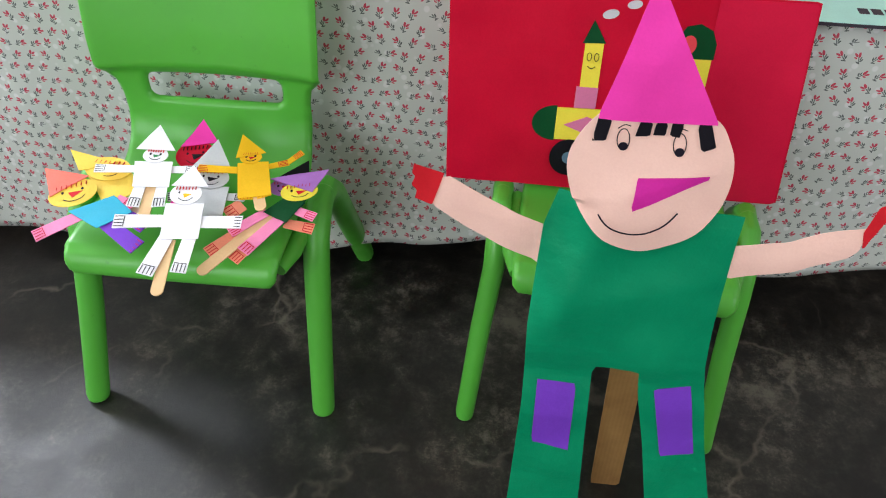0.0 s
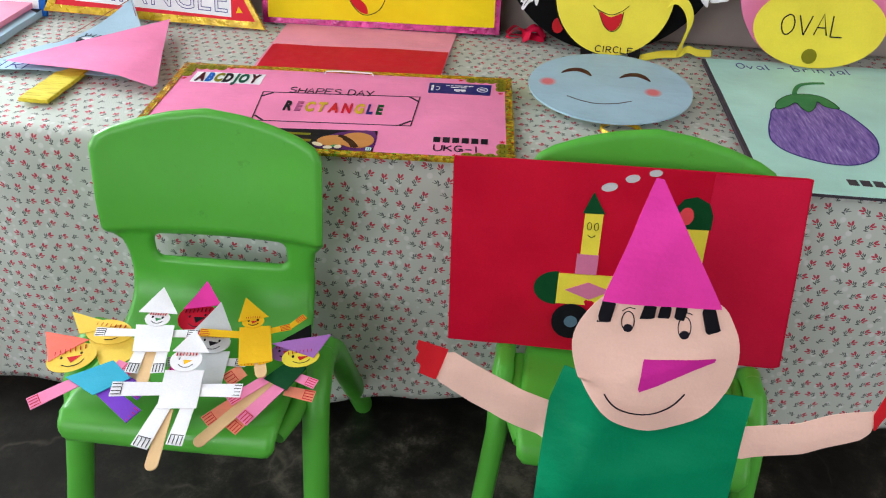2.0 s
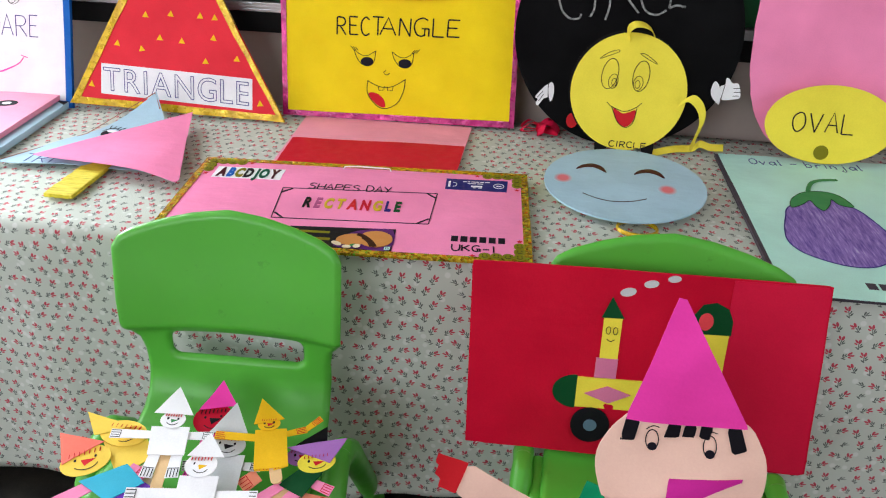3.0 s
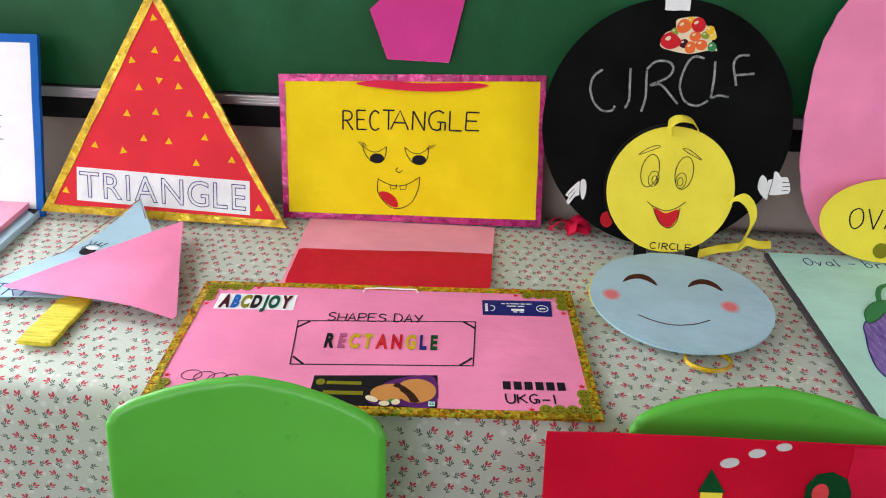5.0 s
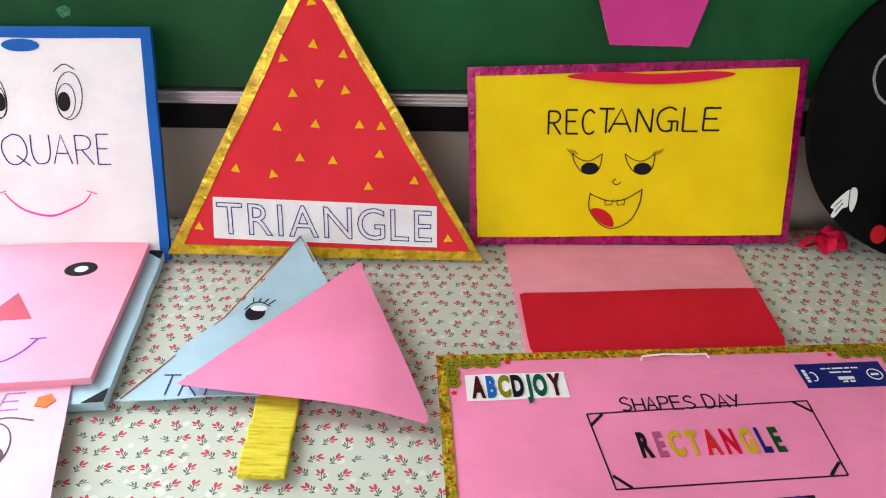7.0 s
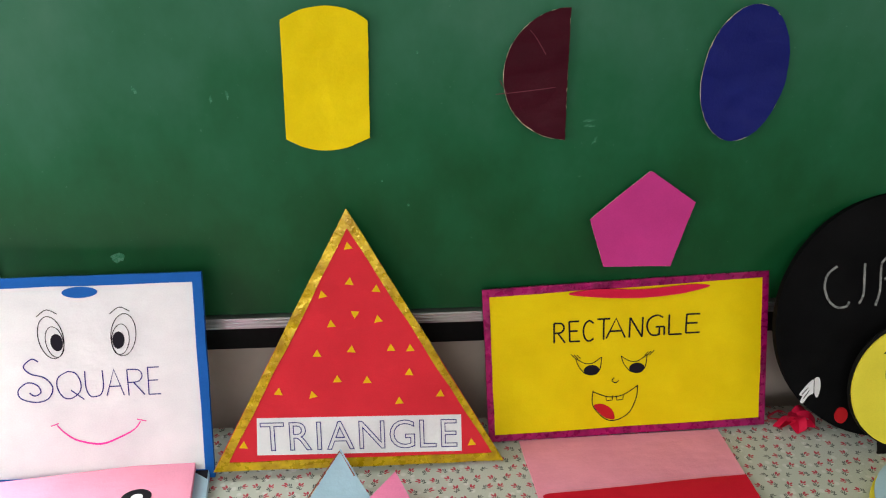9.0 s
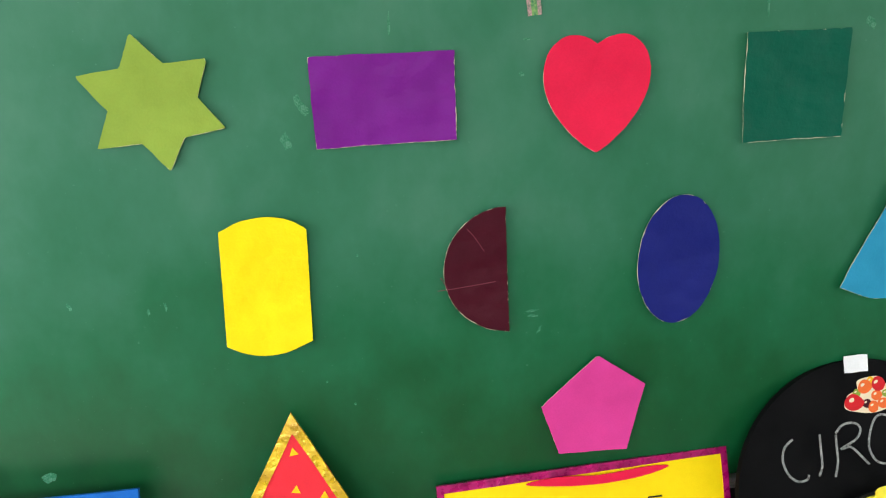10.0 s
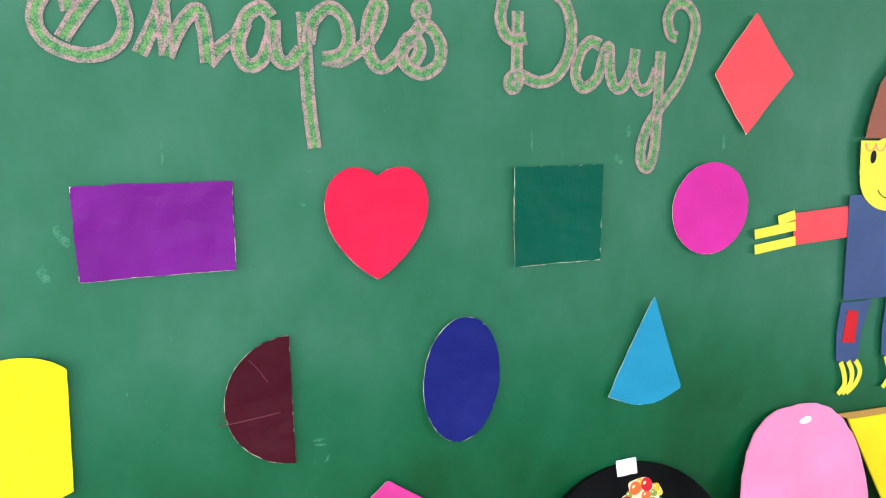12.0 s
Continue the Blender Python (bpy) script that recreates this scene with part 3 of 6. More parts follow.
# ---- drawing and lettering ----
GLYPHS = {  # single-line capitals in a unit box; curved lines have five points or more
    "A": ([(0, 0), (0.5, 1), (1, 0)], [(0.2, 0.36), (0.8, 0.36)]),
    "B": ([(0, 0), (0, 1)], [(0, 1), (0.7, 0.97), (0.85, 0.76), (0.6, 0.55), (0, 0.53)], [(0, 0.53), (0.75, 0.5), (0.98, 0.26), (0.7, 0.03), (0, 0)]),
    "C": ([(1, 0.86), (0.6, 1), (0.15, 0.82), (0, 0.45), (0.2, 0.1), (0.6, 0), (1, 0.12)],),
    "D": ([(0, 0), (0, 1)], [(0, 1), (0.6, 0.95), (0.98, 0.6), (0.9, 0.25), (0.55, 0.02), (0, 0)]),
    "E": ([(0.95, 1), (0, 1)], [(0, 1), (0, 0)], [(0, 0), (1, 0)], [(0, 0.52), (0.8, 0.52)]),
    "F": ([(0.95, 1), (0, 1)], [(0, 1), (0, 0)], [(0, 0.52), (0.8, 0.52)]),
    "G": ([(0.9, 0.88), (0.55, 1), (0.12, 0.82), (0, 0.45), (0.2, 0.08), (0.55, 0), (0.72, 0.1)], [(0.5, 0.42), (1, 0.42)], [(0.72, 0.42), (0.72, 0)], [(1, 0.42), (1, 0)]),
    "H": ([(0, 0), (0, 1)], [(1, 0), (1, 1)], [(0, 0.5), (1, 0.5)]),
    "I": ([(0.5, 0), (0.5, 1)],),
    "J": ([(0.8, 1), (0.8, 0.3), (0.6, 0.04), (0.3, 0.02), (0.1, 0.22)],),
    "K": ([(0, 0), (0, 1)], [(0.9, 1), (0.02, 0.42)], [(0.25, 0.58), (1, 0)]),
    "L": ([(0, 1), (0, 0)], [(0, 0), (0.9, 0)]),
    "N": ([(0, 0), (0, 1)], [(0, 1), (1, 0)], [(1, 0), (1, 1)]),
    "O": ([(0.5, 1), (0.1, 0.8), (0, 0.45), (0.2, 0.06), (0.55, 0), (0.92, 0.25), (0.98, 0.62), (0.8, 0.93), (0.5, 1)],),
    "P": ([(0, 0), (0, 1)], [(0, 1), (0.7, 0.97), (0.95, 0.74), (0.7, 0.5), (0, 0.46)]),
    "Q": ([(0.5, 1), (0.1, 0.8), (0, 0.45), (0.2, 0.06), (0.55, 0), (0.92, 0.25), (0.98, 0.62), (0.8, 0.93), (0.5, 1)], [(0.55, 0.3), (1.05, -0.06)]),
    "R": ([(0, 0), (0, 1)], [(0, 1), (0.7, 0.97), (0.92, 0.75), (0.65, 0.53), (0, 0.5)], [(0.35, 0.5), (1, 0)]),
    "S": ([(0.9, 0.85), (0.55, 1), (0.12, 0.85), (0.15, 0.6), (0.6, 0.48), (0.95, 0.28), (0.6, 0.02), (0.05, 0.1)],),
    "T": ([(0, 1), (1, 1)], [(0.5, 1), (0.5, 0)]),
    "U": ([(0, 1), (0, 0.35), (0.2, 0.04), (0.5, 0), (0.82, 0.08), (1, 0.4), (1, 1)],),
    "V": ([(0, 1), (0.5, 0)], [(0.5, 0), (1, 1)]),
    "Y": ([(0, 1), (0.5, 0.45)], [(1, 1), (0.35, 0)]),
    "-": ([(0.1, 0.4), (0.9, 0.4)],),
    "a": ([(0.8, 0.5), (0.4, 0.58), (0.05, 0.28), (0.35, 0), (0.75, 0.2)], [(0.8, 0.55), (0.85, 0)]),
    "b": ([(0.1, 1), (0.1, 0)], [(0.1, 0.4), (0.5, 0.58), (0.85, 0.28), (0.5, 0), (0.1, 0.1)]),
    "i": ([(0.4, 0.55), (0.4, 0)], [(0.4, 0.75), (0.45, 0.8)]),
    "j": ([(0.6, 0.55), (0.6, -0.2), (0.4, -0.4), (0.1, -0.3), (0.3, -0.1)], [(0.6, 0.75), (0.65, 0.8)]),
    "l": ([(0.4, 1), (0.4, 0.3), (0.45, 0.05), (0.6, 0), (0.8, 0.1)],),
    "n": ([(0.1, 0.55), (0.1, 0)], [(0.1, 0.35), (0.35, 0.56), (0.65, 0.5), (0.75, 0.3), (0.8, 0)]),
    "r": ([(0.15, 0.55), (0.15, 0)], [(0.15, 0.3), (0.3, 0.48), (0.5, 0.57), (0.65, 0.55), (0.8, 0.48)]),
    "v": ([(0.05, 0.55), (0.4, 0)], [(0.4, 0), (0.8, 0.55)]),
}


def write(text, x0, x1, y0, h, pen, w0, seed=1, gap=0.35, slant=0.0, s=None, spans=(), climb=0.0):
    """Hand lettering between x0 and x1 on the line y0."""
    s, rng = s or Solid(), random.Random(seed)
    widths = [0.35 if c in "Iil" else 0.5 if c == " " else 1.0 for c in text]
    unit = (x1 - x0) / (sum(widths) + gap * (len(text) - 1))
    x = x0
    for i, (c, w) in enumerate(zip(text, widths)):
        if spans:
            x, unit = spans[i][0], (spans[i][1] - spans[i][0]) / w
        dy, dh, tilt = rng.uniform(-0.03, 0.03) * h, rng.uniform(0.95, 1.05), rng.uniform(-0.04, 0.04) + slant
        for line in GLYPHS.get(c, ()):
            k = (line if w == 1.0 else [(0.5 + (a - 0.5), b) for a, b in line])
            pts = [(x + (a if w == 1.0 else a) * unit * w + tilt * b * h, y0 + climb * (x - x0) + dy + b * h * dh) for a, b in k]
            s.stroke(pts, pen, w0, w0 + 0.0005, soft=len(pts) > 4)
        x += unit * (w + gap)
    return s


def lettering(text, x0, y0, h, w0, width=None, outline=0.0, bold=0.0, space=0.12):
    """Printed letters in the built-in font, standing on the line y0 from x0, one solid a letter."""
    out = []
    cu = bpy.data.curves.new("letters", "FONT")
    x = 0.0
    made = []
    for c in text:
        cu.body = c
        cu.size, cu.resolution_u = 1.0, 4
        if outline:
            cu.fill_mode, cu.bevel_depth, cu.bevel_resolution = "NONE", outline, 0
        else:
            cu.extrude = 0.02
        cu.offset = bold
        ob = bpy.data.objects.new("letters", cu)
        me = bpy.data.meshes.new_from_object(ob)
        v = [(p.co.x, p.co.y, p.co.z) for p in me.vertices]
        f = [tuple(p.vertices) for p in me.polygons]
        bpy.data.objects.remove(ob)
        bpy.data.meshes.remove(me)
        lo, hi = (min(p[0] for p in v), max(p[0] for p in v)) if v else (0, 0.3)
        made.append((v, f, x - lo))
        x += hi - lo + space
    bpy.data.curves.remove(cu)
    k = h / 0.69
    kx = k if width is None else width / (x - space)
    for v, f, dx in made:
        out.append(Solid().add([(x0 + (p[0] + dx) * kx, y0 + p[1] * k, w0 + (p[2] + 0.02) * 0.02 * 1.0) for p in v], f))
    return out


def ring_line(s, cx, cy, rx, ry, pen, w0, mi=0, turn=0.0, a0=0.0, a1=360.0):
    closed = a1 - a0 >= 360
    return s.stroke(oval(cx, cy, rx, ry, 28, turn, a0, a1), pen, w0, w0 + 0.0005, mi, False, closed)


def border(outline, inner, w0, w1):
    """A band between two outlines of as many points."""
    n = len(outline)
    v = [(*p, w1) for p in outline] + [(*p, w1) for p in inner] + [(*p, w0) for p in outline] + [(*p, w0) for p in inner]
    f = []
    for i in range(n):
        j = (i + 1) % n
        f += [(i, j, n + j, n + i), (2 * n + i, 2 * n + j, j, i), (n + i, n + j, 3 * n + j, 3 * n + i), (3 * n + i, 3 * n + j, 2 * n + j, 2 * n + i)]
    return Solid().add(v, f)


# ---- chalk lettering and smears on the board ----
def chalk_letters():
    lines = dict(
        S=[[(-0.333, 1.632), (-0.319, 1.655), (-0.299, 1.681), (-0.284, 1.700), (-0.272, 1.715)],
           [(-0.323, 1.664), (-0.327, 1.683), (-0.341, 1.689), (-0.356, 1.673), (-0.361, 1.652), (-0.352, 1.631), (-0.329, 1.617), (-0.302, 1.614), (-0.276, 1.624), (-0.262, 1.648), (-0.265, 1.676), (-0.277, 1.699), (-0.285, 1.717)]],
        h=[[(-0.248, 1.617), (-0.234, 1.644), (-0.220, 1.675), (-0.212, 1.707), (-0.213, 1.727), (-0.219, 1.728), (-0.222, 1.707), (-0.218, 1.665), (-0.216, 1.615)],
           [(-0.216, 1.615), (-0.207, 1.636), (-0.191, 1.663), (-0.176, 1.673), (-0.170, 1.650), (-0.167, 1.608)]],
        a=[[(-0.167, 1.608), (-0.149, 1.629), (-0.129, 1.646), (-0.115, 1.671), (-0.097, 1.680), (-0.086, 1.668)],
           [(-0.119, 1.660), (-0.129, 1.631), (-0.120, 1.607), (-0.101, 1.612), (-0.088, 1.640), (-0.083, 1.665)],
           [(-0.083, 1.665), (-0.083, 1.634), (-0.078, 1.615), (-0.064, 1.611), (-0.048, 1.628)]],
        p=[[(-0.044, 1.677), (-0.042, 1.619), (-0.039, 1.558), (-0.033, 1.499)],
           [(-0.038, 1.637), (-0.030, 1.669), (-0.008, 1.684), (0.011, 1.672), (0.017, 1.646), (0.006, 1.625), (-0.019, 1.618)]],
        e=[[(-0.019, 1.618), (0.004, 1.616), (0.026, 1.628), (0.047, 1.646), (0.060, 1.669), (0.064, 1.690), (0.055, 1.691), (0.044, 1.666), (0.043, 1.636), (0.052, 1.613), (0.067, 1.609), (0.085, 1.624)]],
        s=[[(0.085, 1.624), (0.104, 1.647), (0.120, 1.668), (0.127, 1.688), (0.120, 1.694), (0.115, 1.685), (0.126, 1.671), (0.142, 1.657), (0.151, 1.635), (0.144, 1.612), (0.122, 1.601), (0.100, 1.610), (0.092, 1.628), (0.101, 1.648), (0.114, 1.648), (0.119, 1.633), (0.109, 1.614)]],
        D=[[(0.270, 1.694), (0.270, 1.661), (0.270, 1.610)], [(0.247, 1.711), (0.242, 1.684), (0.249, 1.662), (0.264, 1.653), (0.285, 1.656)],
           [(0.242, 1.717), (0.273, 1.731), (0.322, 1.725), (0.348, 1.708), (0.360, 1.674), (0.357, 1.636), (0.336, 1.603), (0.305, 1.593), (0.274, 1.603), (0.259, 1.597), (0.260, 1.584), (0.270, 1.587), (0.275, 1.609)]],
        a2=[[(0.412, 1.650), (0.393, 1.655), (0.375, 1.634), (0.370, 1.603), (0.385, 1.586), (0.408, 1.602), (0.421, 1.641), (0.428, 1.646), (0.430, 1.616), (0.438, 1.590), (0.456, 1.589), (0.471, 1.617)]],
        y=[[(0.476, 1.647), (0.473, 1.609), (0.486, 1.585), (0.505, 1.590), (0.518, 1.617)],
           [(0.523, 1.645), (0.522, 1.600), (0.522, 1.540), (0.519, 1.486), (0.510, 1.462), (0.496, 1.469), (0.495, 1.499), (0.509, 1.533), (0.532, 1.563), (0.561, 1.600), (0.581, 1.650), (0.587, 1.692), (0.570, 1.717), (0.546, 1.718), (0.533, 1.697), (0.540, 1.672), (0.552, 1.667)]],
    )
    upright = lean_m(0, 0.5995, 0, 0)
    for j, letter in enumerate(lines.values()):
        fill, rim = Solid(), Solid()
        for k, line in enumerate(letter):
            c = smooth(line, 6)
            fill.stroke(c, 0.0135, 0, 0.0004 + 0.0007 * k, soft=False, rise=0.0005)
            for side in (-1, 1):
                off = []
                for i, (x, y) in enumerate(c):
                    a, b = c[max(i - 1, 0)], c[min(i + 1, len(c) - 1)]
                    d = math.hypot(b[0] - a[0], b[1] - a[1]) or 1
                    wob = 0.0068 + 0.0007 * noise.noise((x * 60, y * 60, side))
                    off.append((x - side * (b[1] - a[1]) / d * wob, y + side * (b[0] - a[0]) / d * wob))
                rim.stroke(off, 0.0052, 0, 0.0009 + 0.0007 * k + 0.0001 * (side + 1), soft=False, rise=0.0005)
        mark = part("chalk_letter", fill, CHALK_LIME, board, "cursive chalk letter filled lime green")
        mark.matrix_basis = Matrix.Translation((0, -0.00007 * (j % 3), 0)) @ upright
        part("outline", rim, CHALK_PINK, mark, "pink chalk outline")


chalk_letters()


def smears():
    rng = random.Random(4)
    for x, z, w, h, turn in ((-0.375, 1.347, 0.007, 0.012, 10), (-0.351, 1.394, 0.006, 0.016, 35), (-0.229, 1.493, 0.0018, 0.018, 0), (0.298, 1.506, 0.002, 0.016, 3), (-0.043, 1.469, 0.006, 0.0015, 0),
                             (-0.052, 1.423, 0.004, 0.003, 0), (-0.038, 1.078, 0.010, 0.002, 5), (-0.036, 1.070, 0.008, 0.002, -4), (-0.026, 1.047, 0.002, 0.007, -30), (-0.290, 1.181, 0.002, 0.002, 0),
                             (-0.688, 1.133, 0.003, 0.006, 25), (-0.584, 1.118, 0.002, 0.005, 0), (-0.560, 1.124, 0.002, 0.006, 10), (-0.757, 0.873, 0.010, 0.009, 0), (-0.307, 0.950, 0.002, 0.002, 0), (-0.346, 0.990, 0.0015, 0.0015, 0),
                             (0.470, 1.52, 0.004, 0.012, -5), (0.455, 1.475, 0.006, 0.010, 40), (0.66, 1.50, 0.003, 0.012, 0)):
        blob = [(a + rng.uniform(-0.25, 0.25) * w, b + rng.uniform(-0.25, 0.25) * h) for a, b in oval(0, 0, w, h, 14, turn)]
        part("chalk_smear", Solid().sheet(blob, 0, 0.0003), CHALK_DUST, board).matrix_basis = lean_m(x, 0.5997, z, 0)


smears()


# ---- cut-out paper shapes stuck to the board ----
def cutout(name, outline, colour, label, seed=0, creases=()):
    """A card shape held a little off the board: coloured paper on pale card that shows at worn edges."""
    cx, cz = sum(p[0] for p in outline) / len(outline), sum(p[1] for p in outline) / len(outline)
    rng = random.Random(seed)
    local = [(x - cx, z - cz) for x, z in outline]
    ob = thing(name, lean_m(cx, 0.5970, cz, 0), label, "paper shape", "paper shapes on the chalkboard")
    lx, ly = 0.10 * rng.uniform(-1, 1), 0.10 * rng.uniform(-1, 1)

    def curl(x, y, w):
        return (x, y, w + 0.30 * (x * x + y * y) + lx * 0.05 * x + ly * 0.05 * y + 0.0014 * noise.noise((x * 34 + seed, y * 34, 0)) + 0.001)

    def sheet(k, dx, dy, w0, w1, worn=0.0):
        q = []
        for (xa, ya), (xb, yb) in zip(local, local[1:] + local[:1]):
            steps = max(1, int(math.hypot(xb - xa, yb - ya) / 0.005))
            for i in range(steps):
                x, y = xa + (xb - xa) * i / steps, ya + (yb - ya) * i / steps
                nib = 1 - worn * min(6, abs(rng.gauss(0, 1)) ** 3)  # rubbed away at edges and corners
                q.append((x * k * nib + dx + rng.uniform(-0.0003, 0.0003), y * k * nib + dy + rng.uniform(-0.0003, 0.0003)))
        xs, ys = [p[0] for p in q], [p[1] for p in q]
        return Solid().panel(poly_sdf(q), min(xs), min(ys), max(xs), max(ys), 0.004, w0, w1).bend(curl)

    part("backing", sheet(0.998, 0, 0, 0.0, 0.0014), P["cream"], ob, "pale card backing")
    face = part("facing", sheet(1.0, rng.uniform(-0.0003, 0.0003), 0.0004, 0.0015, 0.0020, 0.0022 if colour in ("purple", "darkgreen", "navy", "maroon") else 0.0), P[colour], ob)
    for line in creases:
        part("crease", Solid().stroke(line, 0.0009, 0.0020, 0.0022).bend(curl), P["rubbed"], face, "pale rubbed crease")
    return ob


P["rubbed"] = paper_mat("paper_rubbed", srgb(120, 62, 76))


def heart(cx, cz):
    side = [(0.0, 0.068), (0.018, 0.078), (0.045, 0.079), (0.068, 0.060), (0.076, 0.028), (0.068, -0.008), (0.046, -0.042), (0.020, -0.067), (0.0, -0.080)]
    right = smooth(side, 5)
    return [(cx + x, cz + z) for x, z in right] + [(cx - x, cz + z) for x, z in right[-2:0:-1]]


cutout("paper_star", uneven([(-0.556, 1.493), (-0.520, 1.454), (-0.464, 1.459), (-0.482, 1.410), (-0.450, 1.369), (-0.504, 1.359), (-0.527, 1.315), (-0.559, 1.353), (-0.615, 1.349), (-0.596, 1.397), (-0.630, 1.442), (-0.574, 1.450)], 0.0004, 1, 3), "olive", "olive green six-pointed paper star on the chalkboard", 1)
cutout("paper_rectangle", uneven([(-0.335, 1.335), (-0.144, 1.339), (-0.144, 1.458), (-0.338, 1.456)], 0.0006, 2), "purple", "shiny purple paper rectangle on the chalkboard", 2)
cutout("paper_heart", heart(0.053, 1.391), "rose", "rose red paper heart on the chalkboard", 3)
cutout("paper_square", uneven([(0.270, 1.3145), (0.4225, 1.3165), (0.4215, 1.469), (0.266, 1.4675)], 0.0006, 4), "darkgreen", "dark green paper square with worn white edges", 4)
barrel = [(-0.482, 1.060), (-0.476, 1.228)] + smooth([(-0.476, 1.228), (-0.447, 1.241), (-0.413, 1.246), (-0.380, 1.240), (-0.357, 1.226)], 4)[1:] + smooth([(-0.361, 1.060), (-0.395, 1.046), (-0.425, 1.042), (-0.455, 1.047), (-0.482, 1.060)], 4)[:-1]
cutout("paper_barrel", barrel, "yellow", "bright yellow paper barrel shape on the chalkboard", 5)
cutout("paper_semicircle", [(-0.077, 1.241)] + [(-0.074 - 0.094 * math.sin(radians(a)), 1.147 + 0.095 * math.cos(radians(a))) for a in range(8, 173, 8)] + [(-0.073, 1.051)], "maroon", "maroon paper semicircle with a pale crease", 6, ([(-0.045, -0.028), (0.0, -0.024), (0.040, -0.019)], [(0.0, 0.062), (0.010, 0.050), (0.024, 0.028)], [(-0.040, -0.008), (-0.030, -0.026)]))
cutout("paper_oval", oval(0.185, 1.144, 0.0632, 0.0998, 44, -3), "navy", "navy blue paper oval on the chalkboard", 7)
cutout("paper_cone", [(0.5265, 1.250), (0.4485, 1.081)] + smooth([(0.4485, 1.081), (0.497, 1.061), (0.525, 1.057), (0.556, 1.061), (0.598, 1.079)], 4)[1:], "cyan", "sky blue paper sector on the chalkboard", 8)
cutout("paper_triangle", uneven([(-0.619, 1.579), (-0.432, 1.583), (-0.520, 1.738)], 0.0006, 9), "rose", "rose red paper triangle on the chalkboard", 9)
cutout("paper_pentagon", [(0.064, 1.000), (0.141, 0.946), (0.115, 0.835), (0.005, 0.837), (-0.024, 0.921)], "orchid", "orchid pink paper pentagon above the table", 10)
cutout("paper_circle", oval(0.6365, 1.390, 0.0785, 0.078, 44), "magenta", "bright magenta paper circle on the chalkboard", 11)
cutout("paper_diamond", uneven([(0.700, 1.513), (0.793, 1.615), (0.704, 1.712), (0.627, 1.611)], 0.0006, 12), "coral", "coral red paper diamond on the chalkboard", 12)


def paper_figure():
    """The flat paper figure on the board, one plain mesh in several papers."""
    s = Solid()
    mats = [P[k] for k in ("denim", "coral", "lemon", "brown", "peach", "ink", "redpaint")]
    s.sheet([(0.948, 1.403), (1.150, 1.402), (1.145, 1.20), (0.957, 1.205)], 0.006, 0.0075, 0)
    for x in (0.955, 1.070):
        s.sheet([(x, 1.20), (x + 0.075, 1.20), (x + 0.056, 1.14), (x + 0.054, 1.072), (x + 0.002, 1.085), (x - 0.004, 1.14)], 0.005, 0.0065, 0)
        s.sheet([(x + 0.016, 1.185), (x + 0.042, 1.180), (x + 0.040, 1.118), (x + 0.010, 1.122)], 0.007, 0.0080, 6)
        for k in range(3):
            s.stroke([(x + 0.012 + 0.018 * k, 1.082), (x + 0.022 + 0.020 * k, 1.060), (x + 0.026 + 0.014 * k, 1.036), (x + 0.012 + 0.010 * k, 1.018)], 0.010, 0.007, 0.0085, 2)
    s.sheet([(0.957, 1.325), (0.948, 1.383), (0.817, 1.374), (0.827, 1.317)], 0.004, 0.0055, 1)
    for k, (a, b) in enumerate((((0.824, 1.372), (0.787, 1.363)), ((0.826, 1.352), (0.735, 1.341)), ((0.828, 1.325), (0.737, 1.314)))):
        s.stroke([a, b], 0.017, 0.004, 0.0058, 2, False)
    s.sheet([(1.145, 1.322), (1.145, 1.390), (1.280, 1.373), (1.275, 1.314)], 0.004, 0.0055, 1)
    s.sheet(oval(1.050, 1.442, 0.086, 0.072, 36), 0.009, 0.0105, 2)
    s.sheet([(0.957, 1.502), (1.142, 1.500), (1.138, 1.44), (0.963, 1.44)], 0.0088, 0.0102, 2)
    s.sheet([(0.964, 1.506), (1.142, 1.504), (1.118, 1.59), (1.062, 1.690), (0.992, 1.605), (0.972, 1.545)], 0.011, 0.0125, 3)
    for k in range(7):
        s.stroke(oval(0.980 + 0.025 * k, 1.497, 0.012, 0.014, 10, 0, 180, 360), 0.002, 0.0106, 0.0112, 4)
    for x in (0.990, 1.100):
        s.sheet(oval(x, 1.472, 0.007, 0.012, 14), 0.0106, 0.0112, 5)
    s.sheet([(1.048, 1.462), (1.030, 1.425), (1.070, 1.425)], 0.0106, 0.0112, 4)
    s.stroke(oval(1.055, 1.420, 0.045, 0.028, 16, 0, 200, 340), 0.0018, 0.0106, 0.0111, 5, False)
    s.bend(lambda x, z, w: (x - 1.055, z - 1.35, w + 0.004 * noise.noise((x * 7, z * 7, 1))))
    solid("paper_doll", s, mats, lean_m(1.055, 0.598, 1.35, 0), "flat paper doll in brown hat and blue overalls on the chalkboard", "paper doll")


paper_figure()

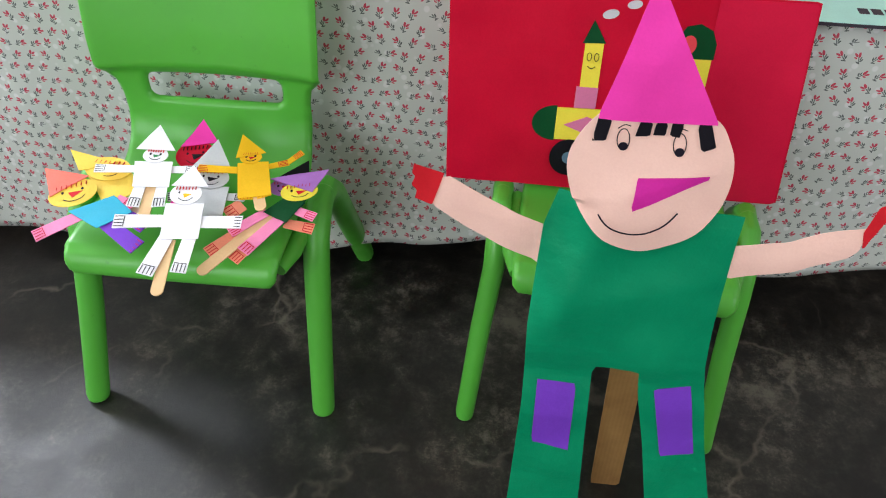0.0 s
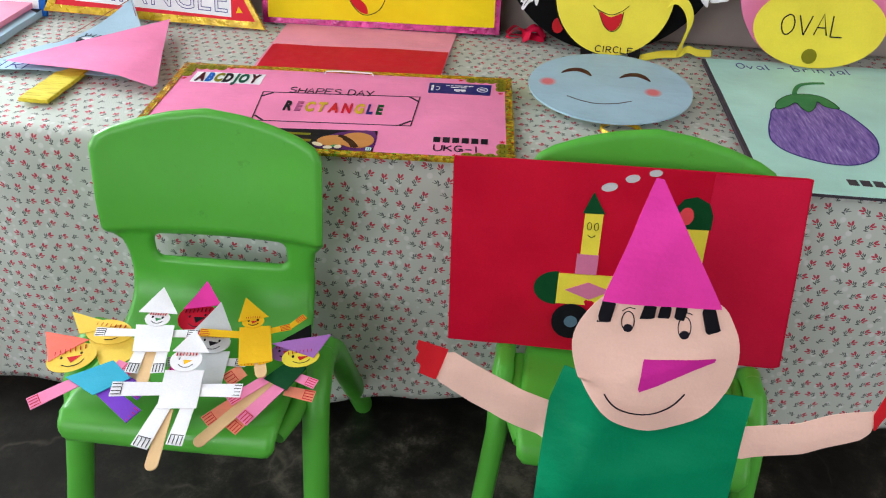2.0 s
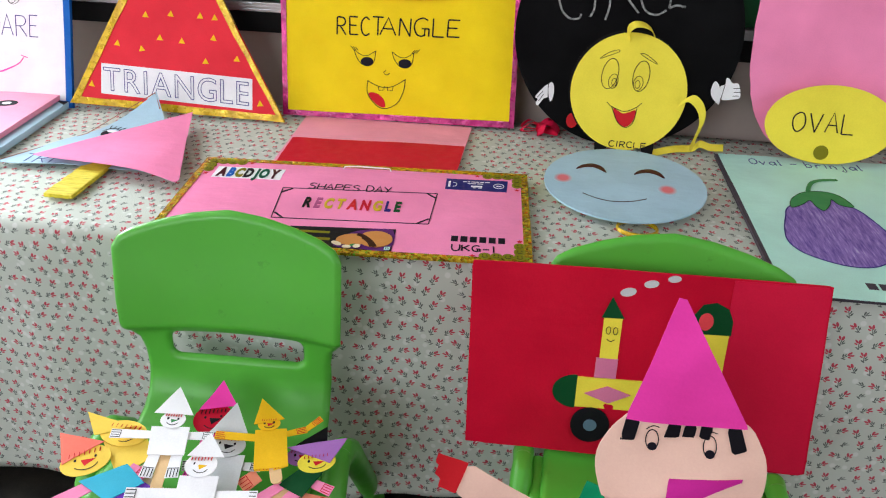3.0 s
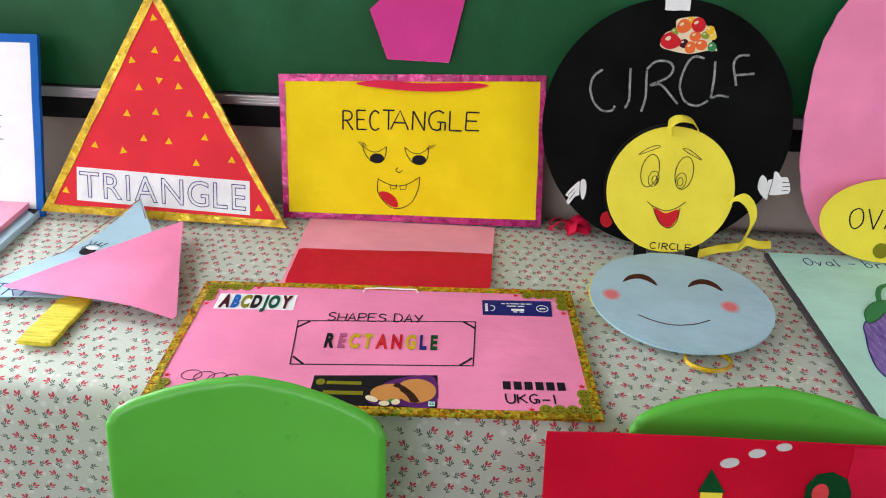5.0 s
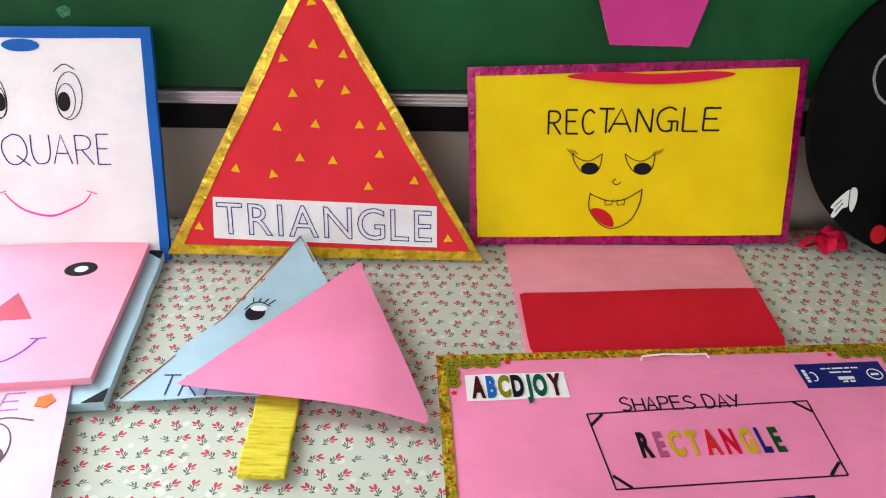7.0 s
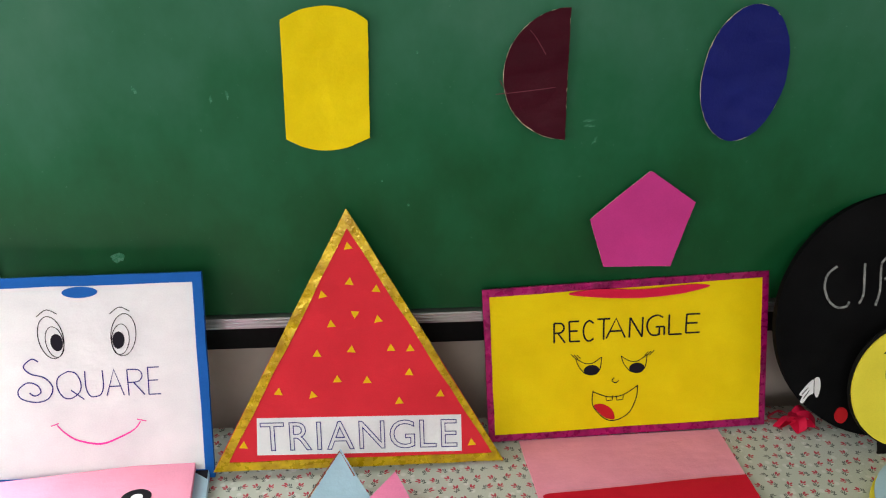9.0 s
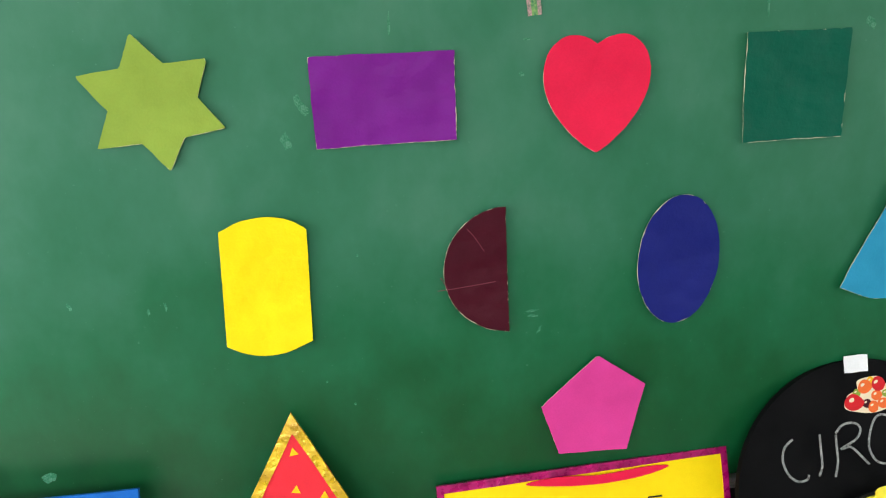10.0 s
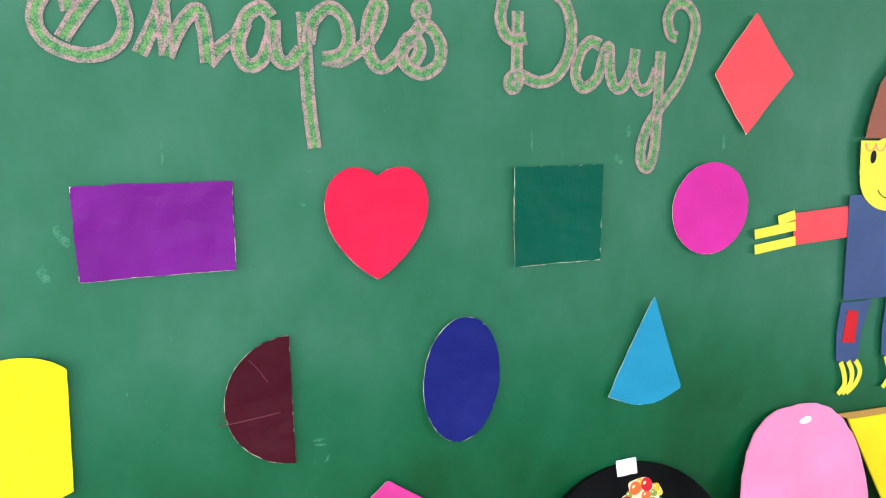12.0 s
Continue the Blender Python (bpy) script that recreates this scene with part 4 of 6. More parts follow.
# ---- boards that stand on the table and lean on the chalkboard ----
def rect_board():
    b = thing("rectangle_board", lean_m(0, 0.519, T + 0.003, 15.5, 1.5), "yellow cardboard rectangle with a drawn face and magenta foil border", "shape board")
    out, inn = uneven([(-0.182, 0.002), (0.294, 0.005), (0.288, 0.275), (-0.190, 0.262)], 0.0006, 3), uneven([(-0.172, 0.013), (0.284, 0.018), (0.278, 0.264), (-0.179, 0.250)], 0.0008, 4)
    part("card", Solid().sheet([(-0.180, 0.004), (0.292, 0.007), (0.286, 0.273), (-0.188, 0.260)], -0.004, 0.0), P["yellow"], b)
    part("border", border(out, inn, -0.0045, 0.0016), PINK_FOIL, b, "crinkled magenta foil edging")
    part("lettering", write("RECTANGLE", -0.072, 0.174, 0.168, 0.0335, 0.0028, 0.0002, 3, spans=((-0.072, -0.054), (-0.046, -0.029), (-0.023, -0.006), (0.0, 0.0215), (0.015, 0.047), (0.054, 0.0755), (0.0835, 0.113), (0.121, 0.1455), (0.150, 0.174)), climb=0.031), INK, b, "hand-lettered word in black marker")
    for x in (-0.012, 0.065):
        e = Solid()
        e.stroke([(x - 0.024, 0.140), (x - 0.019, 0.126), (x - 0.008, 0.113), (x + 0.006, 0.110), (x + 0.017, 0.119), (x + 0.020, 0.140)], 0.0013, 0.0002, 0.0007)
        e.stroke([(x - 0.024, 0.140), (x - 0.010, 0.131), (x + 0.004, 0.130), (x + 0.020, 0.140)], 0.0012, 0.0002, 0.0007)
        e.sheet(oval(x + 0.003, 0.118, 0.013, 0.009, 20), 0.0002, 0.0008)
        for k in range(3):
            sx = -1 if x < 0 else 1
            e.stroke([(x + sx * (0.016 + 0.004 * k), 0.139), (x + sx * (0.022 + 0.005 * k), 0.145 + 0.001 * k)], 0.0011, 0.0002, 0.0007, soft=False)
        part("drawn_eye", e, INK, b)
    n = Solid().stroke([(0.030, 0.103), (0.026, 0.098), (0.032, 0.094), (0.038, 0.098)], 0.0013, 0.0002, 0.0007)
    part("drawn_nose", n, INK, b)
    m = Solid().stroke([(-0.006, 0.082), (-0.006, 0.056), (0.014, 0.032), (0.034, 0.028), (0.056, 0.040), (0.068, 0.066), (0.070, 0.088)], 0.0014, 0.0002, 0.0008)
    m.stroke([(-0.006, 0.080), (0.020, 0.070), (0.045, 0.072), (0.070, 0.087)], 0.0014, 0.0002, 0.0008)
    for x in (0.016, 0.034):
        m.stroke([(x, 0.071), (x + 0.001, 0.063), (x + 0.011, 0.064), (x + 0.012, 0.072)], 0.0012, 0.0002, 0.0008, soft=False)
    mouth = part("drawn_mouth", m, INK, b)
    part("tongue", Solid().sheet(smooth([(-0.004, 0.056), (0.008, 0.058), (0.020, 0.053), (0.029, 0.043), (0.031, 0.030), (0.018, 0.032), (0.004, 0.043)], 3, True), 0.0001, 0.0005), P["redpaint"], mouth, "red painted tongue")
    r = Solid().panel(poly_sdf(smooth([(-0.050, 0.250), (0.0, 0.243), (0.07, 0.240), (0.14, 0.244), (0.188, 0.254), (0.150, 0.258), (0.07, 0.254), (0.0, 0.257)], 5, True)), -0.055, 0.235, 0.19, 0.262, 0.004, 0.0015, 0.003)
    part("ribbon", r.bend(lambda x, y, w: (x, y, w + 0.006 * math.sin((x + 0.05) / 0.24 * math.pi))), P["rose"], b, "magenta ribbon loop", True)


rect_board()


def triangle_board():
    b = thing("triangle_board", lean_m(0, 0.476, T + 0.002, 16, 2), "red cardboard triangle with gold foil border and small yellow triangles", "shape board")
    A, B, C = Vector((-0.622, 0.014)), Vector((-0.164, 0.002)), Vector((-0.397, 0.420))
    inn = [(-0.597, 0.028), (-0.182, 0.016), (-0.397, 0.390)]
    part("card", Solid().sheet([tuple(p) for p in (A, B, C)], -0.006, 0.0), P["melon"], b)
    part("border", border(uneven([tuple(p) for p in (A, B, C)], 0.0008, 5, 10), uneven(inn, 0.0012, 6, 10), -0.0065, 0.0018), GOLD_FOIL, b, "crinkled gold foil edging")
    for i, (x, y) in enumerate(((-0.397, 0.362), (-0.397, 0.307), (-0.439, 0.289), (-0.357, 0.294), (-0.391, 0.257), (-0.428, 0.242), (-0.356, 0.246), (-0.452, 0.196), (-0.399, 0.200), (-0.338, 0.199), (-0.308, 0.197), (-0.423, 0.153), (-0.377, 0.149), (-0.311, 0.158), (-0.514, 0.138), (-0.462, 0.130), (-0.263, 0.120), (-0.328, 0.112), (-0.573, 0.054), (-0.215, 0.035))):
        rng = random.Random(i)
        a = rng.uniform(-12, 12) + (180 if i == 4 else 0)
        part("small_triangle", Solid().sheet([(x + 0.0078 * math.cos(radians(90 + a + 120 * k)), y + 0.0078 * math.sin(radians(90 + a + 120 * k))) for k in range(3)], 0.0001, 0.0007), P["gold"], b)
    strip = part("name_strip", Solid().sheet([(-0.553, 0.037), (-0.231, 0.0225), (-0.231, 0.084), (-0.550, 0.098)], 0.0001, 0.0008), P["white"], b, "white paper strip")
    L = Solid()
    for k in lettering("TRIANGLE", 0, 0, 0.046, 0.0012, 0.308, 0.011):
        L.add(k.v, k.f)
    L.bend(lambda x, y, w: (x - 0.546, y + 0.0445 - x * 0.044, 0.0009 + (0.0004 if w > 0.0014 else 0)))
    part("lettering", L, P["blueink"], strip, "outlined capitals in blue pencil")


triangle_board()


def square_board():
    b = thing("square_board", lean_m(0, 0.473, T + 0.002, 18, 1), "white cardboard square with blue border and a drawn face", "shape board")
    part("card", Solid().sheet(box2(-0.962, 0.002, -0.624, 0.326), -0.006, 0.0), P["white"], b)
    part("border", border(uneven(box2(-0.964, 0, -0.622, 0.328), 0.0005, 1), uneven(box2(-0.950, 0.014, -0.636, 0.313), 0.0006, 2), -0.0065, 0.0016), P["bluepaper"], b, "blue paper edging")
    part("button", Solid().sheet(oval(-0.803, 0.303, 0.026, 0.0085, 26), 0.0001, 0.0012), P["bluepaper"], b, "blue painted oval")
    for x, sx in ((-0.851, 1), (-0.744, -1)):
        e = Solid()
        ring_line(e, x, 0.235, 0.0185, 0.033, 0.0011, 0.0001, turn=8 * sx)
        ring_line(e, x + 0.005 * sx, 0.228, 0.013, 0.024, 0.0010, 0.0001, turn=8 * sx)
        e.sheet(oval(x + 0.008 * sx, 0.227, 0.0090, 0.0135, 20, 6 * sx), 0.0001, 0.0007)
        e.stroke([(x - 0.018, 0.268), (x - 0.003, 0.278), (x + 0.012, 0.271)], 0.0012, 0.0001, 0.0006)
        part("drawn_eye", e, INK, b)
    L = write("QUARE", -0.850, -0.694, 0.139, 0.043, 0.0016, 0.0001, 9, spans=((-0.848, -0.812), (-0.806, -0.780), (-0.776, -0.750), (-0.743, -0.719), (-0.713, -0.695)))
    L.stroke([(-0.873, 0.198), (-0.882, 0.203), (-0.895, 0.192), (-0.886, 0.180), (-0.866, 0.173), (-0.855, 0.157), (-0.863, 0.140), (-0.882, 0.135), (-0.903, 0.142), (-0.906, 0.155), (-0.892, 0.166), (-0.878, 0.162), (-0.873, 0.151), (-0.882, 0.145), (-0.890, 0.150)], 0.0018, 0.0001, 0.0006)
    part("lettering", L, P["blueink"], b, "hand-lettered word in violet ink")
    m = Solid().stroke([(-0.854, 0.097), (-0.843, 0.084), (-0.824, 0.071), (-0.790, 0.064), (-0.760, 0.074), (-0.739, 0.085), (-0.729, 0.097)], 0.0030, 0.0001, 0.0007, taper=0.5)
    m.stroke([(-0.863, 0.096), (-0.851, 0.100)], 0.0014, 0.0001, 0.0007, soft=False).stroke([(-0.734, 0.101), (-0.720, 0.097)], 0.0014, 0.0001, 0.0007, soft=False)
    part("drawn_mouth", m, P["hotpink"], b, "magenta drawn smile")


square_board()


def circle_board():
    b = thing("circle_board", lean_m(0, 0.490, T + 0.005, 14.5, 0), "round black board with chalk lettering and fruit sticker", "shape board")
    part("disc", Solid().sheet(oval(0.491, 0.206, 0.205, 0.205, 72), -0.010, 0.0), BLACKBOARD, b)
    part("rim", border(oval(0.491, 0.206, 0.208, 0.208, 72), oval(0.491, 0.206, 0.203, 0.203, 72), -0.011, 0.0006), BLACKBOARD, b)
    L = Solid()
    for line in ([(0.378, 0.295), (0.364, 0.283), (0.360, 0.262), (0.368, 0.240), (0.383, 0.227), (0.399, 0.228), (0.403, 0.236)], [(0.424, 0.299), (0.425, 0.273), (0.426, 0.247), (0.420, 0.232)], [(0.448, 0.228), (0.453, 0.252), (0.452, 0.278), (0.451, 0.296)],
                 [(0.451, 0.298), (0.464, 0.311), (0.484, 0.312), (0.494, 0.302), (0.486, 0.286), (0.459, 0.272), (0.476, 0.274), (0.494, 0.257), (0.507, 0.243)], [(0.543, 0.319), (0.529, 0.322), (0.518, 0.314), (0.510, 0.293), (0.508, 0.269), (0.520, 0.247), (0.540, 0.242), (0.556, 0.251)],
                 [(0.561, 0.315), (0.562, 0.287), (0.560, 0.255)], [(0.560, 0.255), (0.573, 0.260), (0.589, 0.258)], [(0.615, 0.327), (0.598, 0.325), (0.591, 0.312), (0.595, 0.294), (0.599, 0.277)], [(0.596, 0.294), (0.612, 0.296), (0.626, 0.298)]):
        L.stroke(line, 0.0036, 0.0001, 0.0007)
    part("lettering", L, CHALK_WHITE, b, "chalked capitals")
    fr = part("fruit_sticker", Solid().sheet(smooth([(0.469, 0.337), (0.475, 0.357), (0.491, 0.365), (0.492, 0.379), (0.509, 0.384), (0.529, 0.384), (0.540, 0.372), (0.553, 0.367), (0.558, 0.355), (0.551, 0.347), (0.562, 0.333), (0.547, 0.332), (0.519, 0.326), (0.491, 0.329)], 5, True), 0.0001, 0.0008), P["cream"], b, "cut-out sticker of mixed fruit")
    rng = random.Random(8)
    for x, y, r, c in ((0.507, 0.342, 0.008, "maroon"), (0.553, 0.338, 0.008, "stemgreen"), (0.490, 0.360, 0.007, "olive"), (0.504, 0.369, 0.012, "orange"), (0.527, 0.372, 0.0125, "redpaint"), (0.515, 0.378, 0.007, "gold"), (0.547, 0.365, 0.0075, "gold"), (0.485, 0.345, 0.0155, "redpaint"), (0.485, 0.345, 0.0115, "coral"), (0.540, 0.356, 0.007, "olive"), (0.552, 0.355, 0.0065, "honey"), (0.518, 0.336, 0.0095, "orange"), (0.535, 0.341, 0.0095, "orange"), (0.524, 0.354, 0.0090, "orange")):
        fruit = part("fruit", Solid().sheet(smooth([(x + r * rng.uniform(0.85, 1.12) * math.cos(k), y + r * rng.uniform(0.8, 1.05) * math.sin(k)) for k in (0, 0.9, 1.8, 2.7, 3.6, 4.5, 5.4)], 3, True), 0.0008, 0.0012 + r * 0.02), P[c], fr)
        part("highlight", Solid().sheet(oval(x - r * 0.3, y + r * 0.3, r * 0.32, r * 0.2, 10, 30), 0.0012 + r * 0.02, 0.0014 + r * 0.02), P["cream"], fruit)
    part("hanger_tape", Solid().sheet(uneven(box2(0.471, 0.394, 0.511, 0.421), 0.0008, 2, 3), 0.0005, 0.0015), P["white"], b, "white tape at the top")
    gloves = (([(0.356, 0.105), (0.364, 0.107), (0.367, 0.090), (0.363, 0.073), (0.358, 0.080)], [(0.350, 0.102), (0.355, 0.103), (0.356, 0.082), (0.348, 0.077), (0.339, 0.064), (0.334, 0.067), (0.337, 0.076), (0.332, 0.079), (0.339, 0.090)], ((0.339, 0.072, 0.348, 0.086), (0.336, 0.079, 0.346, 0.091))),
              ([(0.660, 0.131), (0.669, 0.121), (0.673, 0.093), (0.669, 0.090), (0.656, 0.105), (0.655, 0.120)], [(0.670, 0.121), (0.678, 0.126), (0.679, 0.137), (0.684, 0.137), (0.691, 0.129), (0.702, 0.128), (0.708, 0.105), (0.696, 0.100), (0.674, 0.099)], ((0.706, 0.121, 0.694, 0.120), (0.707, 0.114, 0.695, 0.113), (0.705, 0.107, 0.694, 0.106))))
    for cuff, palm, lines in gloves:
        glove = part("paper_glove", Solid().sheet(smooth(cuff, 3, True), 0.0002, 0.0010).sheet(smooth(palm, 4, True), 0.0003, 0.0013), P["white"], b, "white paper glove with drawn fingers")
        ln = Solid()
        for xa, ya, xb, yb in lines:
            ln.stroke([(xa, ya), (xb, yb)], 0.0011, 0.0013, 0.0017, soft=False)
        ln.stroke([palm[1], palm[2] if lines[0][0] < 0.5 else palm[-1]], 0.0010, 0.0013, 0.0017, soft=False)
        part("drawn_fingers", ln, INK, glove)
    part("red_dot", Solid().sheet(oval(0.406, 0.040, 0.011, 0.014, 20), 0.0002, 0.003), P["redpaint"], b, "red felt dot")


P["mauve"], P["ochre"] = paper_mat("paper_mauve", srgb(176, 84, 130)), paper_mat("paper_ochre", srgb(204, 168, 34))
P["honey"] = paper_mat("paper_honey", srgb(248, 210, 84))
BLACKBOARD = paper_mat("matt_black_board", (0.004, 0.004, 0.0045), 0.75, 0.03, 0.25, 0.1)
circle_board()


def circle_face():
    b = thing("circle_card", lean_m(0, 0.452, T + 0.004, 15, 0), "small yellow paper circle with a laughing drawn face", "shape board")
    part("card", Solid().sheet(oval(0.502, 0.112, 0.105, 0.106, 60), 0, 0.003), P["lemon"], b)
    part("backing", Solid().sheet(oval(0.500, 0.114, 0.107, 0.109, 60), -0.004, -0.0002), P["black"], b, "black card backing")
    for x, y, t in ((0.466, 0.143, -8), (0.522, 0.142, -6)):
        e = Solid()
        ring_line(e, x, y, 0.0145, 0.0275, 0.0012, 0.003, turn=t)
        ring_line(e, x + (0.007 if x < 0.5 else -0.004), y - 0.013, 0.0085, 0.0130, 0.0010, 0.003, turn=t)
        ring_line(e, x + (0.009 if x < 0.5 else -0.005), y - 0.015, 0.0045, 0.0070, 0.0010, 0.003)
        brow = [(0.445, 0.165), (0.459, 0.176), (0.475, 0.182), (0.478, 0.179), (0.463, 0.172)] if x < 0.5 else [(0.516, 0.178), (0.526, 0.177), (0.540, 0.168), (0.548, 0.161), (0.536, 0.166), (0.523, 0.173)]
        e.stroke([(a, c + 0.004) for a, c in brow], 0.0010, 0.003, 0.0035, closed=True)
        part("drawn_eye", e, INK, b)
    mo = part("mouth", Solid().sheet(smooth([(0.479, 0.081), (0.498, 0.073), (0.519, 0.080), (0.516, 0.060), (0.504, 0.049), (0.489, 0.058)], 5, True), 0.003, 0.0035), P["redpaint"], b, "red open mouth")
    ln = Solid().stroke([(0.466, 0.092), (0.474, 0.085), (0.498, 0.077), (0.517, 0.084), (0.529, 0.094)], 0.0012, 0.0035, 0.004)
    ln.stroke([(0.475, 0.085), (0.479, 0.076), (0.489, 0.057), (0.504, 0.048), (0.517, 0.058), (0.521, 0.083)], 0.0012, 0.0035, 0.004)
    part("drawn_lines", ln, INK, mo)
    part("lettering", write("CIRCLE", 0.478, 0.546, 0.011, 0.0105, 0.0017, 0.003, 5, 0.4), INK, b, "small hand-lettered word")
    for x in (0.462, 0.548):
        part("foot", Solid().sheet(uneven(box2(x - 0.010, -0.006, x + 0.012, 0.022), 0.0006, 1, 3), -0.003, -0.0008), P["black"], b, "black card foot")
    loop = [(0.492, 0.205, 0.006), (0.490, 0.222, 0.012), (0.500, 0.231, 0.022), (0.518, 0.230, 0.020), (0.532, 0.222, 0.008), (0.536, 0.214, -0.002)]
    part("ribbon_loop", ribbon(loop, 0.016, (0.3, -0.6, 0.5)), P["lemon"], b, "yellow satin ribbon loop", True)


def ribbon(path, width, side):
    """A band along a line in space, lying with its width towards side."""
    c = []
    for i in range(len(path) - 1):
        a, b, e, d = (Vector(path[min(max(i + k, 0), len(path) - 1)]) for k in (-1, 0, 1, 2))
        for k in range(6):
            t = k / 6
            c.append(0.5 * (2 * b + (e - a) * t + (2 * a - 5 * b + 4 * e - d) * t * t + (3 * b - a - 3 * e + d) * t ** 3))
    c.append(Vector(path[-1]))
    s = Vector(side).normalized() * width / 2
    n, v = len(c), []
    for off in (0, 0.0006):
        for q in c:
            v += [tuple(q - s + Vector((0, 0, off))), tuple(q + s + Vector((0, 0, off)))]
    f = []
    for i in range(n - 1):
        a = 2 * i
        f += [(a, a + 1, a + 3, a + 2), (2 * n + a + 2, 2 * n + a + 3, 2 * n + a + 1, 2 * n + a), (a, a + 2, 2 * n + a + 2, 2 * n + a), (a + 1, 2 * n + a + 1, 2 * n + a + 3, a + 3)]
    return Solid().add(v, f)


circle_face()
solid("yellow_ribbon", ribbon([(0.596, 0.462, T + 0.104), (0.612, 0.455, T + 0.116), (0.629, 0.452, T + 0.103), (0.637, 0.450, T + 0.080), (0.634, 0.452, T + 0.056), (0.630, 0.462, T + 0.030), (0.634, 0.480, T + 0.012)], 0.016, (0.5, 0.1, 0.7)).add(*(lambda r: (r.v, r.f))(ribbon([(0.560, 0.462, T + 0.004), (0.598, 0.476, T + 0.010), (0.636, 0.494, T + 0.008), (0.650, 0.498, T + 0.016), (0.672, 0.506, T + 0.008), (0.697, 0.514, T + 0.006)], 0.015, (0.05, 0.6, 0.5)))), P["lemon"], None, "yellow satin ribbon tied in a bow beside the yellow circle", "ribbon", shade=True)


def bow():
    s = Solid()
    for k, a in enumerate((20, 150, 265, 330, 200)):
        d, n = (math.cos(radians(a)), math.sin(radians(a))), (-math.sin(radians(a)), math.cos(radians(a)))
        path = [(0, 0, 0.012), (d[0] * 0.020 + n[0] * 0.004, d[1] * 0.020, 0.022), (d[0] * 0.040, d[1] * 0.034, 0.010 - 0.004 * (k % 2)), (d[0] * 0.030, d[1] * 0.026, 0.004), (0, 0, 0.006)]
        r = ribbon(path, 0.014, (n[0], n[1], 0.5))
        s.add(r.v, r.f)
    s.sheet(oval(0, 0, 0.008, 0.008, 12), 0.002, 0.018)
    solid("ribbon_bow", s, P["rose"], flat_m(0.346, 0.535, T + 0.002, 10), "magenta satin ribbon bow lying on the tablecloth", "ribbon", shade=True)


bow()


def oval_boards():
    b = thing("oval_board", lean_m(0, 0.490, T + 0.004, 12.5, 0), "tall pink cardboard oval leaning behind a yellow oval", "shape board")
    part("card", Solid().sheet(uneven([(0.868 + 0.155 * math.copysign(abs(x) ** 0.78, x), 0.235 + 0.234 * math.copysign(abs(y) ** 0.78, y)) for x, y in oval(0, 0, 1, 1, 28)], 0.0010, 2, 3), -0.004, 0.0), P["pink"], b)
    part("hanger_tape", Solid().sheet(smooth([(0.866, 0.436), (0.880, 0.444), (0.894, 0.442), (0.892, 0.434), (0.876, 0.431)], 4, True), 0.0002, 0.002), P["white"], b, "scrap of white tape")
    c = thing("oval_name_card", lean_m(0, 0.455, T + 0.002, 15, 0), "yellow paper oval lettered with its name and a smiley sticker", "shape board")
    part("card", Solid().sheet(oval(0.862, 0.080, 0.112, 0.070, 56), 0, 0.0016), P["lemon"], c)
    part("lettering", write("OVAL", 0.798, 0.905, 0.066, 0.035, 0.0022, 0.0016, 4, 0.3), INK, c, "hand-lettered word")
    part("sticker", Solid().sheet(oval(0.855, 0.030, 0.013, 0.013, 24), 0.0016, 0.0022), P["mustard"], c, "olive smiley sticker")
    y = thing("yellow_card", lean_m(0, 0.518, T + 0.006, 10, 0), "yellow inverted cardboard triangle with a brown edge", "shape board")
    part("card", Solid().sheet([(0.998, 0.414), (1.34, 0.404), (1.190, 0.0)], -0.004, 0.0), P["yellow"], y)
    part("edging", Solid().sheet([(0.966, 0.428), (1.355, 0.418), (1.34, 0.405), (0.998, 0.415)], -0.004, 0.001), P["tan"], y, "brown tape edging")


oval_boards()


